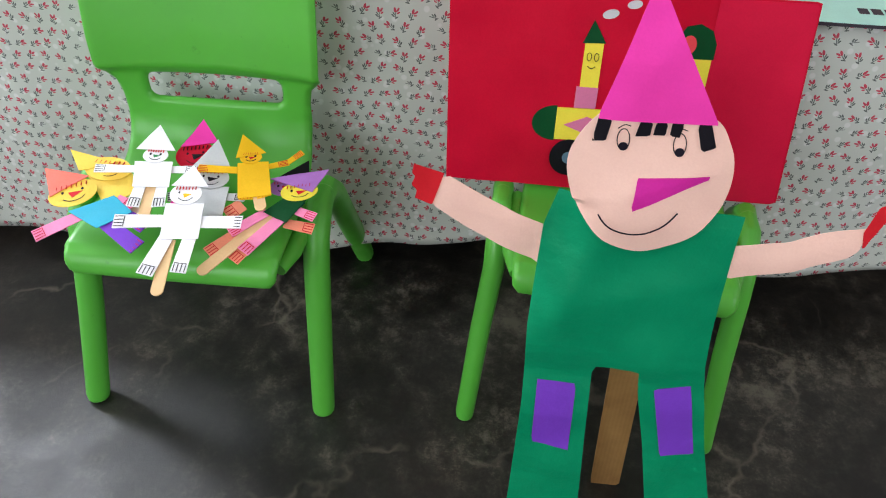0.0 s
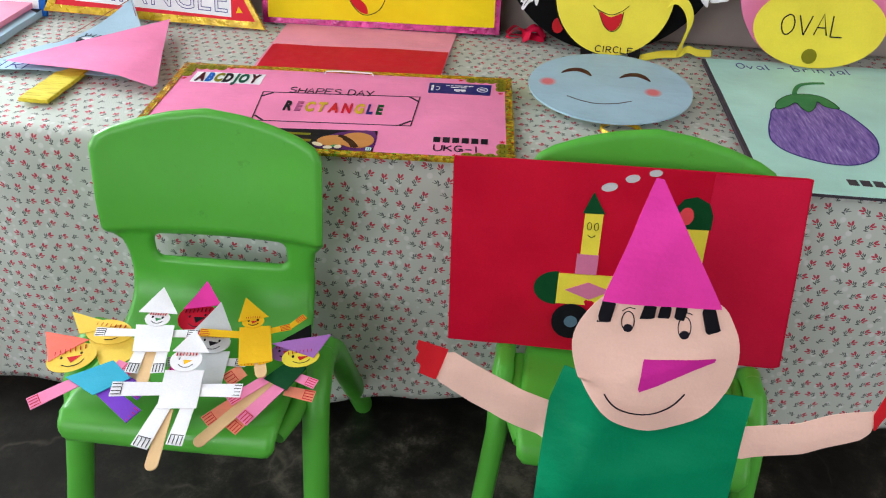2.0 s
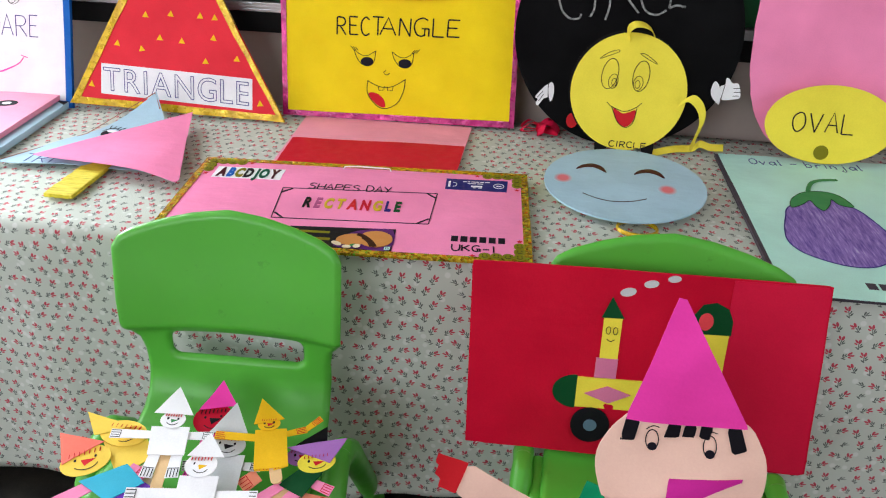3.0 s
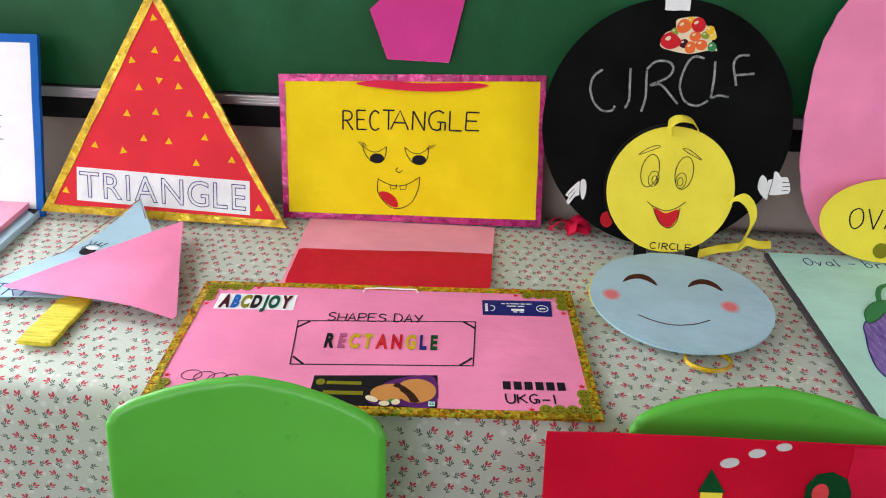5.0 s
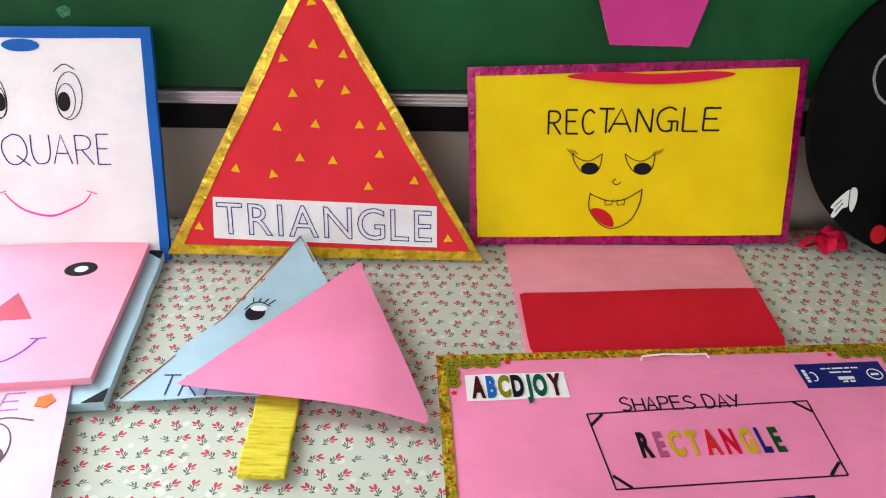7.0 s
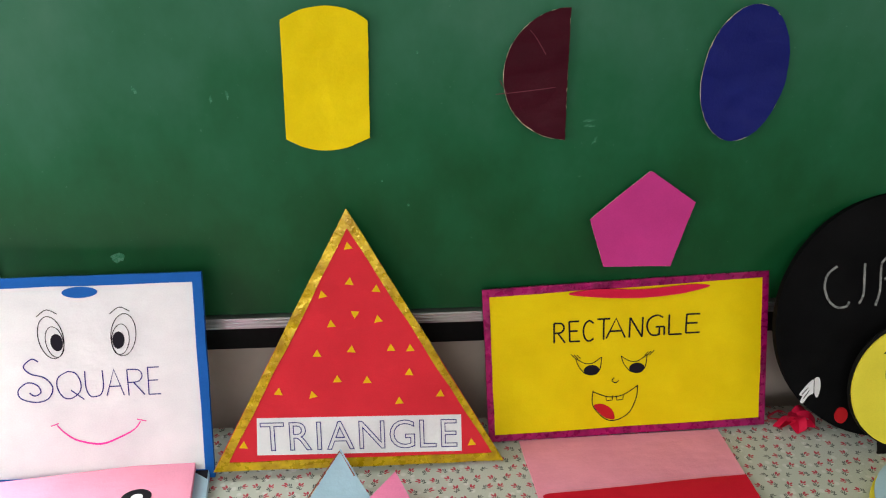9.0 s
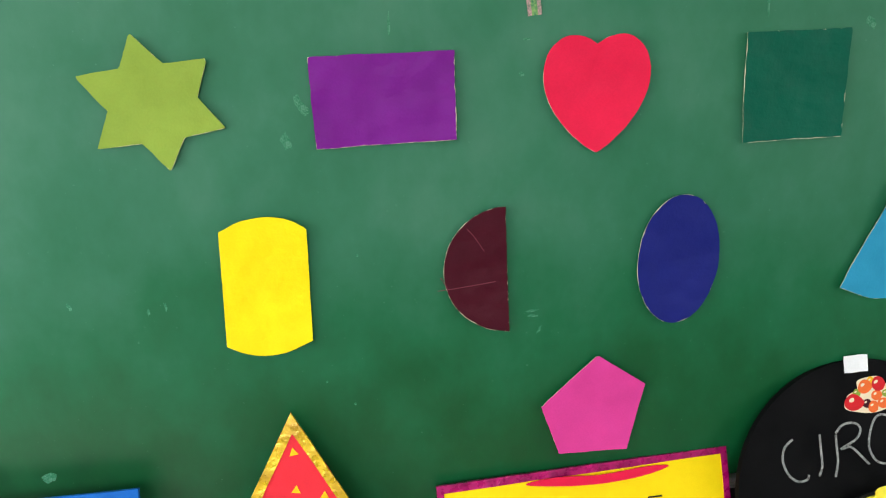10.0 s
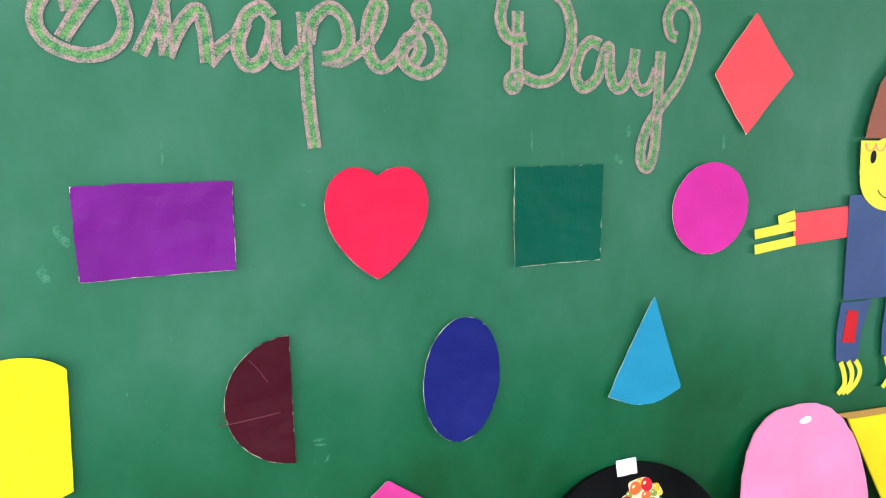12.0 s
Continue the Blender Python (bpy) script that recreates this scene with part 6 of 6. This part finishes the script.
# ---- on and before the chairs ----
def train_poster():
    b = thing("train_poster", lean_m(0.520, -0.122, 0.338, 8, 3), "red paper poster of a train made from cut shapes", "poster")

    def wave(x, y, w):
        return (x, y, w + 0.004 * noise.noise((x * 6, y * 6, 7)) + 0.0012 * noise.noise((x * 26, y * 20, 2)))

    part("sheet", Solid().panel(poly_sdf([(-0.224, 0.002), (0.232, -0.004), (0.212, 0.272), (-0.227, 0.273)]), -0.23, -0.006, 0.235, 0.276, 0.008, -0.002, 0.0).bend(wave), P["crimson"], b, shade=True)
    part("second_sheet", Solid().panel(poly_sdf([(0.100, 0.0), (0.229, -0.002), (0.210, 0.270), (0.096, 0.270)]), 0.09, -0.004, 0.232, 0.272, 0.008, 0.0004, 0.001).bend(wave), P["cherry"], b, "joined piece of lighter red paper", True)
    pieces = (
        ("boiler", box2(-0.081, 0.074, 0.100, 0.120), "lemon", 0.001), ("boiler_end", oval(-0.081, 0.097, 0.031, 0.025, 24, 0, 90, 270), "deepgreen", 0.001),
        ("chimney_base", box2(-0.060, 0.121, -0.032, 0.150), "orchid_pale", 0.0015), ("chimney", box2(-0.056, 0.150, -0.033, 0.208), "lemon", 0.0015),
        ("chimney_top", [(-0.059, 0.207), (-0.031, 0.208), (-0.048, 0.236)], "deepgreen", 0.002), ("diamond", [(-0.070, 0.096), (-0.041, 0.109), (-0.010, 0.098), (-0.038, 0.084)], "orchid_pale", 0.002),
        ("cab", box2(0.055, 0.120, 0.101, 0.195), "lemon", 0.001), ("cab_roof", [(0.055, 0.194), (0.103, 0.195), (0.103, 0.214), (0.096, 0.230), (0.080, 0.238), (0.064, 0.234), (0.055, 0.22)], "deepgreen", 0.0015),
        ("cab_window", oval(0.070, 0.212, 0.009, 0.012, 16), "coral", 0.0025), ("wheel", oval(-0.058, 0.048, 0.026, 0.027, 32), "ink", 0.0025), ("wheel", oval(0.070, 0.048, 0.026, 0.027, 32), "ink", 0.0025),
        ("smoke", oval(-0.030, 0.244, 0.010, 0.0055, 20, 15), "grey", 0.001), ("smoke", oval(-0.003, 0.257, 0.009, 0.0050, 20, 12), "grey", 0.001), ("smoke", oval(0.024, 0.266, 0.008, 0.0045, 20, 8), "grey", 0.001))
    for name, o, c, w in pieces:
        ob = part(name, Solid().sheet(o, w - 0.001, w + 0.0006).bend(wave), P[c], b)
        if name == "wheel":
            cx = sum(p[0] for p in o) / len(o)
            part("hub", Solid().sheet(oval(cx, 0.048, 0.009, 0.009, 18), 0.0031, 0.0038).bend(wave), P["steelblue"], ob)
    fc = Solid()
    for x in (-0.049, -0.040):
        ring_line(fc, x, 0.190, 0.0028, 0.0050, 0.0007, 0.0022)
    fc.stroke([(-0.050, 0.178), (-0.045, 0.175), (-0.040, 0.178)], 0.0008, 0.0022, 0.0026)
    part("drawn_face", fc.bend(wave), INK, b)


P["cherry"], P["orchid_pale"], P["steelblue"] = paper_mat("paper_cherry", srgb(212, 20, 62), 0.5, 0.14, 0.1, 0.16), paper_mat("paper_orchid", srgb(216, 122, 160)), paper_mat("paper_steel", srgb(92, 120, 140))
train_poster()


def gnome():
    """The big paper gnome: one plain mesh in several papers, creased and bent as it stands."""
    s = Solid()
    names = ("green", "skin", "hotpink", "ink", "magenta", "violet", "redpaint", "marker")
    mats = [P[k] if k != "marker" else INK for k in names]
    h = 0.008
    body = [(-0.104, 0.508), (-0.116, 0.465), (-0.118, 0.399), (-0.120, 0.334), (-0.117, 0.275), (-0.115, 0.218), (-0.116, 0.136), (-0.118, 0.0), (-0.020, 0.0), (-0.0285, 0.136), (-0.034, 0.233), (-0.036, 0.280), (0.017, 0.287), (0.022, 0.250), (0.042, 0.168), (0.076, 0.0), (0.164, 0.0), (0.1155, 0.182), (0.099, 0.257), (0.0885, 0.307), (0.084, 0.373), (0.083, 0.430), (0.083, 0.471), (0.085, 0.506), (0.05, 0.508)]
    s.panel(poly_sdf(body), -0.125, 0, 0.165, 0.512, h, 0.0, 0.0008, 0)
    head = smooth([(-0.062, 0.612), (-0.0787, 0.601), (-0.0953, 0.5755), (-0.1014, 0.5533), (-0.097, 0.5283), (-0.0851, 0.500), (-0.0641, 0.4755), (-0.0411, 0.461), (-0.0136, 0.4555), (0.014, 0.465), (0.0389, 0.484), (0.0555, 0.511), (0.0612, 0.541), (0.0584, 0.568), (0.0494, 0.588), (0.034, 0.607), (-0.01, 0.618)], 3, True)
    s.panel(poly_sdf(head), -0.105, 0.45, 0.07, 0.62, h, 0.0035, 0.0043, 1)
    s.panel(poly_sdf([(-0.0785, 0.599), (0.036, 0.603), (-0.0435, 0.7345)]), -0.082, 0.594, 0.042, 0.738, h, 0.0060, 0.0068, 2)
    s.panel(poly_sdf([(-0.2266, 0.513), (-0.182, 0.491), (-0.151, 0.476), (-0.108, 0.460), (-0.110, 0.409), (-0.149, 0.425), (-0.198, 0.449), (-0.241, 0.475)]), -0.25, 0.40, -0.105, 0.52, h, -0.0020, -0.0012, 1)
    s.panel(poly_sdf([(0.078, 0.470), (0.1345, 0.481), (0.181, 0.499), (0.206, 0.505), (0.206, 0.479), (0.197, 0.469), (0.146, 0.447), (0.078, 0.428)]), 0.075, 0.42, 0.215, 0.51, h, -0.0020, -0.0012, 1)
    s.panel(poly_sdf([(-0.2593, 0.523), (-0.227, 0.5135), (-0.239, 0.474), (-0.258, 0.481), (-0.256, 0.491), (-0.262, 0.497), (-0.258, 0.508), (-0.2615, 0.512)]), -0.27, 0.47, -0.22, 0.528, 0.003, -0.0008, 0.0, 6)
    s.panel(poly_sdf([(0.203, 0.500), (0.2096, 0.530), (0.216, 0.533), (0.220, 0.517), (0.208, 0.479)]), 0.2, 0.475, 0.225, 0.535, 0.003, -0.0008, 0.0, 6)
    for q in ([(-0.099, 0.250), (-0.052, 0.251), (-0.048, 0.143), (-0.096, 0.147)], [(0.039, 0.262), (0.080, 0.274), (0.105, 0.168), (0.065, 0.158)]):
        xs, ys = [p[0] for p in q], [p[1] for p in q]
        s.panel(poly_sdf(q), min(xs), min(ys), max(xs), max(ys), h, 0.0010, 0.0016, 5)
    for q in ([(-0.077, 0.600), (-0.064, 0.600), (-0.067, 0.577), (-0.080, 0.575)], [(-0.037, 0.601), (-0.0255, 0.601), (-0.026, 0.586), (-0.0397, 0.5845)], [(-0.022, 0.601), (-0.011, 0.601), (-0.0117, 0.588), (-0.023, 0.5875)], [(-0.007, 0.602), (0.0043, 0.602), (0.002, 0.587), (-0.0074, 0.588)], [(0.016, 0.603), (0.029, 0.604), (0.038, 0.5805), (0.025, 0.575)]):
        xs, ys = [p[0] for p in q], [p[1] for p in q]
        s.panel(poly_sdf(q), min(xs), min(ys), max(xs), max(ys), 0.004, 0.0046, 0.0056, 3)
    s.panel(poly_sdf([(-0.030, 0.5425), (0.045, 0.5515), (-0.031, 0.506)]), -0.032, 0.50, 0.05, 0.555, 0.004, 0.0046, 0.0056, 4)
    for x, y in ((-0.0503, 0.580), (0.0038, 0.580)):
        ring_line(s, x, y, 0.0060, 0.0112, 0.0009, 0.0044, 7, turn=6)
        s.sheet(oval(x + 0.001, y - 0.0075, 0.0046, 0.0044, 14), 0.0044, 0.0050, 7)
        s.stroke([(x - 0.007, y + 0.011), (x - 0.001, y + 0.0155), (x + 0.005, y + 0.0145)], 0.0008, 0.0044, 0.0049, 7)
    s.stroke([(-0.0627, 0.498), (-0.053, 0.487), (-0.038, 0.4796), (-0.0234, 0.478), (-0.007, 0.483), (0.007, 0.494), (0.016, 0.507)], 0.0016, 0.0044, 0.0050, 7)

    def crease(x, y, w):
        d = w
        if y < 0.51 or abs(x) > 0.104:  # the suit is folded back along its side and creased below the waist
            d -= 0.45 * min(0.045, max(0, -(x + 0.070 - 0.22 * (y - 0.45)))) * min(1, max(0, (y - 0.30) / 0.08))
            d -= 0.10 * max(0, x - 0.045) * min(1, max(0, (y - 0.32) / 0.08))
        for x0, y0, ang, depth, reach in FOLDS:  # sharp folds where the paper was bent
            if math.hypot(x - x0, y - y0) < reach:
                a = radians(ang)
                dist = abs((y - y0) * math.cos(a) - (x - x0) * math.sin(a))
                d += depth * max(0, 1 - dist / 0.045) * (1 - (math.hypot(x - x0, y - y0) / reach) ** 2)
        d += 0.008 * noise.noise((x * 6, y * 5, 3)) + 0.0045 * noise.noise((x * 19, y * 13, 8)) + 0.0012 * noise.noise((x * 45, y * 30, 5))
        d += 0.5 * (max(0, abs(x) - 0.10)) ** 2 * (1 if y > 0.38 else 0.2)
        d -= 0.006 * max(0, 1 - abs(y - 0.268 - 0.05 * x) / 0.03) if y < 0.34 else 0
        return (x, y, d + 0.006)

    s.bend(crease)
    solid("paper_gnome", s, mats, lean_m(0.550, -0.440, 0.0, 10.6), "large creased paper gnome in pink hat and green suit", "paper doll", shade=True)
    k = thing("cardboard_stick", lean_m(0.550, -0.376, 0.0, 4), "brown cardboard strip that props up a paper gnome", "stick")
    st = Solid().panel(poly_sdf([(0.001, 0.0), (0.041, 0.002), (0.020, 0.56), (-0.022, 0.56)]), -0.03, 0, 0.04, 0.565, 0.012, -0.006, 0.0)
    part("strip", st.bend(lambda x, y, w: (x, y, w + 0.002 * noise.noise((x * 9, y * 9, 1)))), CARD, k)


def cardboard():
    n = Nodes("corrugated_card", 0.8)
    c = n.coords()
    w = n.put("ShaderNodeTexWave", Scale=60.0, Distortion=1.0)
    n.t.links.new(c, w.inputs["Vector"])
    n.set("Base Color", n.ramp(n.math("ADD", n.math("MULTIPLY", n.noise(c, 12, 6), 0.9), n.math("MULTIPLY", w.outputs["Fac"], 0.04)), (0.3, srgb(128, 92, 44)), (0.7, srgb(172, 132, 72))))
    n.bump(n.noise(c, 50, 4), 0.4, 0.003)
    return n.m


CARD = cardboard()
FOLDS = ((-0.03, 0.525, 24, 0.008, 0.10), (0.0, 0.49, -4, 0.006, 0.09), (-0.03, 0.66, 62, 0.006, 0.09), (-0.075, 0.40, 72, 0.010, 0.12), (0.0, 0.40, 20, 0.006, 0.10), (-0.17, 0.47, -20, 0.008, 0.08), (0.15, 0.46, 15, 0.008, 0.07), (-0.08, 0.20, 10, 0.006, 0.08))
gnome()

# the pile of stick puppets on the seat
P["salmon"] = paper_mat("paper_salmon", srgb(246, 122, 104))
PILE = lean_m(-0.038, -0.370, 0.345, 75, 6)


def puppet(layer, name, papers, hat, head, body, limbs=(), stick=(), marks="redpaint", nose=""):
    """A small paper stick puppet, one plain mesh: hat corners, head (x, y, rx, ry, turn), body corners, limbs (from, to, width, paper)."""
    mats = [P[c] for c in papers] + [P["wood"], P[marks], INK, P[nose or marks]]
    wood, mark, ink, nosed = range(len(papers), len(papers) + 4)
    s, q = Solid(), 0.0011
    if stick:
        (xa, ya), (xb, yb) = stick
        d = math.hypot(xb - xa, yb - ya)
        ux, uy = (xb - xa) / d, (yb - ya) / d
        tip = [(xb + 0.0075 * (ux * math.sin(a) - uy * math.cos(a)), yb + 0.0075 * (uy * math.sin(a) + ux * math.cos(a))) for a in (k * math.pi / 8 for k in range(9))]
        s.sheet([(xa + 0.0072 * uy, ya - 0.0072 * ux), (xa - 0.0072 * uy, ya + 0.0072 * ux)] + tip, -0.0030, -0.0012, wood)
    for k, (xa, ya, xb, yb, w, paper) in enumerate(limbs):
        d = math.hypot(xb - xa, yb - ya)
        ux, uy = (xb - xa) / d, (yb - ya) / d
        s.sheet([(xa - uy * w * 0.42, ya + ux * w * 0.42), (xa + uy * w * 0.42, ya - ux * w * 0.42), (xb + uy * w * 0.5, yb - ux * w * 0.5), (xb - uy * w * 0.5, yb + ux * w * 0.5)], -q + 0.0002 * k, 0.0002 * k, paper)
        for f in (-0.36, -0.12, 0.12, 0.36):
            x1, y1 = xb - uy * w * f, yb + ux * w * f
            s.stroke([(x1 - ux * 0.012, y1 - uy * 0.012), (x1 - ux * 0.001, y1 - uy * 0.001)], 0.0009, 0.0002 * k, 0.0004 + 0.0002 * k, ink if nose else mark, False)
        s.stroke([(xb - ux * 0.013 - uy * w * 0.4, yb - uy * 0.013 + ux * w * 0.4), (xb - ux * 0.013 + uy * w * 0.4, yb - uy * 0.013 - ux * w * 0.4)], 0.0008, 0.0002 * k, 0.0004 + 0.0002 * k, ink if nose else mark, False)
    s.sheet(uneven(body, 0.0003, layer, 4), 0.0010, 0.0010 + q, 2)
    hx, hy, rx, ry, turn = head
    s.sheet(oval(hx, hy, rx, ry, 28, turn), 0.0022, 0.0022 + q, 1)
    s.sheet(uneven(hat, 0.0002, layer + 3, 4), 0.0035, 0.0035 + q, 0)
    c, t = math.cos(radians(turn)), math.sin(radians(turn))
    at = lambda a, b: (hx + a * rx * c - b * ry * t, hy + a * rx * t + b * ry * c)  # noqa: E731
    top = 0.0022 + q
    for k in range(7):
        a = -0.60 + 0.20 * k
        s.stroke([at(a, 0.62), at(a - 0.03, 0.36)], 0.0006, top, 0.0040 + q, mark, False)
    for a in (-0.40, 0.40):
        s.sheet(oval(*at(a, 0.12), 0.0016, 0.0020, 8), top, top + 0.0004, ink)
    s.sheet([at(-0.18, 0.05), at(0.42, -0.04), at(-0.05, -0.38)], top, top + 0.0005, nosed)
    s.stroke([at(-0.42, -0.38), at(-0.2, -0.58), at(0.05, -0.64), at(0.3, -0.56), at(0.48, -0.34)], 0.0010, top, top + 0.0004, ink)
    x0, y0 = sum(p[0] for p in body) / 4, sum(p[1] for p in body) / 4
    s.bend(lambda a, b, w: (a - x0, b - y0, w + 0.20 * ((a - x0) ** 2 + (b - y0) ** 2) + 0.0022 * noise.noise((a * 22, b * 22, layer))))
    solid("stick_puppet", s, mats, PILE @ Matrix.Translation((x0, y0, 0.0036 * layer)), name, "puppet", "paper stick puppets")


puppet(0, "small paper puppet with magenta hat and crimson face", ("hotpink", "crimson", "hotpink"), [(0.021, 0.225), (0.0, 0.177), (0.049, 0.187)], (0.022, 0.165, 0.026, 0.023, 8), [(0.014, 0.150), (0.042, 0.150), (0.043, 0.112), (0.014, 0.110)], [(0.018, 0.112, 0.014, 0.080, 0.018, 2), (0.036, 0.112, 0.042, 0.080, 0.018, 2)], marks="ink")
puppet(0, "small golden yellow paper puppet lying on its side", ("honey", "honey", "honey", "cream"), [(-0.146, 0.163), (-0.075, 0.147), (-0.125, 0.130)], (-0.088, 0.136, 0.032, 0.019, -6), [(-0.112, 0.124), (-0.056, 0.133), (-0.040, 0.104), (-0.074, 0.074)], [(-0.052, 0.092, -0.010, 0.052, 0.016, 3)])
puppet(0, "small paper puppet with black hat and peach legs", ("ink", "lilac", "darkgreen", "peach"), [(0.176, 0.162), (0.140, 0.132), (0.181, 0.130)], (0.150, 0.118, 0.020, 0.014, 10), [(0.128, 0.078), (0.156, 0.106), (0.180, 0.096), (0.158, 0.062)], [(0.158, 0.064, 0.196, 0.057, 0.016, 3), (0.146, 0.066, 0.104, 0.004, 0.017, 3), (0.100, 0.090, 0.082, 0.072, 0.022, 3), (0.104, 0.048, 0.070, 0.014, 0.018, 3)], [(0.148, 0.079), (0.086, 0.010)])
puppet(1, "small paper puppet with coral hat and teal body", ("salmon", "honey", "teal", "pink", "violet"), [(-0.167, 0.127), (-0.106, 0.119), (-0.147, 0.083)], (-0.120, 0.092, 0.031, 0.021, 22), [(-0.118, 0.064), (-0.066, 0.091), (-0.036, 0.067), (-0.075, 0.041)], [(-0.100, 0.062, -0.149, 0.024, 0.019, 3), (-0.070, 0.053, -0.016, 0.015, 0.022, 4), (-0.050, 0.066, -0.014, 0.046, 0.020, 4), (-0.062, 0.088, -0.038, 0.078, 0.014, 3)])
puppet(1, "small pale grey paper puppet under the others", ("grey", "grey", "grey"), [(0.050, 0.188), (0.025, 0.142), (0.078, 0.138)], (0.052, 0.126, 0.024, 0.017, 0), [(0.034, 0.112), (0.078, 0.114), (0.080, 0.056), (0.040, 0.052)], [(0.070, 0.099, 0.102, 0.099, 0.013, 2), (0.040, 0.102, 0.002, 0.094, 0.014, 2)], nose="ink")
puppet(2, "small paper puppet with lilac hat and green body", ("lilac", "lemon", "deepgreen", "pink"), [(0.206, 0.143), (0.131, 0.124), (0.189, 0.106)], (0.172, 0.107, 0.024, 0.0145, 12), [(0.131, 0.074), (0.158, 0.101), (0.183, 0.096), (0.162, 0.060)], [(0.172, 0.080, 0.197, 0.070, 0.014, 3), (0.154, 0.068, 0.116, 0.014, 0.018, 3), (0.135, 0.076, 0.095, 0.040, 0.015, 3)], [(0.140, 0.072), (0.073, -0.014)])
puppet(3, "small white paper puppet with green nose on a stick", ("white", "white", "white"), [(-0.031, 0.204), (-0.053, 0.162), (-0.001, 0.162)], (-0.026, 0.154, 0.0165, 0.0125, 0), [(-0.051, 0.143), (-0.001, 0.145), (0.004, 0.104), (-0.043, 0.102)], [(-0.046, 0.132, -0.101, 0.130, 0.013, 2), (-0.002, 0.133, 0.032, 0.135, 0.013, 2), (-0.034, 0.106, -0.036, 0.072, 0.017, 2), (-0.006, 0.106, -0.003, 0.073, 0.017, 2)], [(-0.022, 0.116), (-0.018, 0.054)], nose="stemgreen")
puppet(4, "small golden paper puppet with one arm raised", ("gold", "gold", "gold"), [(0.085, 0.190), (0.083, 0.151), (0.121, 0.162)], (0.102, 0.154, 0.0145, 0.0105, 8), [(0.086, 0.144), (0.126, 0.149), (0.139, 0.096), (0.097, 0.088)], [(0.092, 0.134, 0.036, 0.134, 0.012, 2), (0.124, 0.141, 0.152, 0.151, 0.010, 2), (0.150, 0.150, 0.168, 0.168, 0.009, 2), (0.104, 0.108, 0.107, 0.088, 0.018, 2), (0.124, 0.110, 0.130, 0.093, 0.018, 2)], [(0.111, 0.127), (0.127, 0.080)])
puppet(6, "small white paper puppet on an ice-cream stick", ("white", "white", "white"), [(0.035, 0.129), (0.014, 0.096), (0.061, 0.096)], (0.034, 0.085, 0.020, 0.0165, 3), [(0.012, 0.070), (0.060, 0.072), (0.063, 0.021), (0.016, 0.018)], [(0.020, 0.046, -0.047, 0.041, 0.020, 2), (0.058, 0.046, 0.112, 0.047, 0.019, 2), (0.024, 0.026, 0.011, -0.033, 0.021, 2), (0.052, 0.026, 0.050, -0.028, 0.019, 2)], [(0.028, 0.019), (0.031, -0.052)], nose="gold")
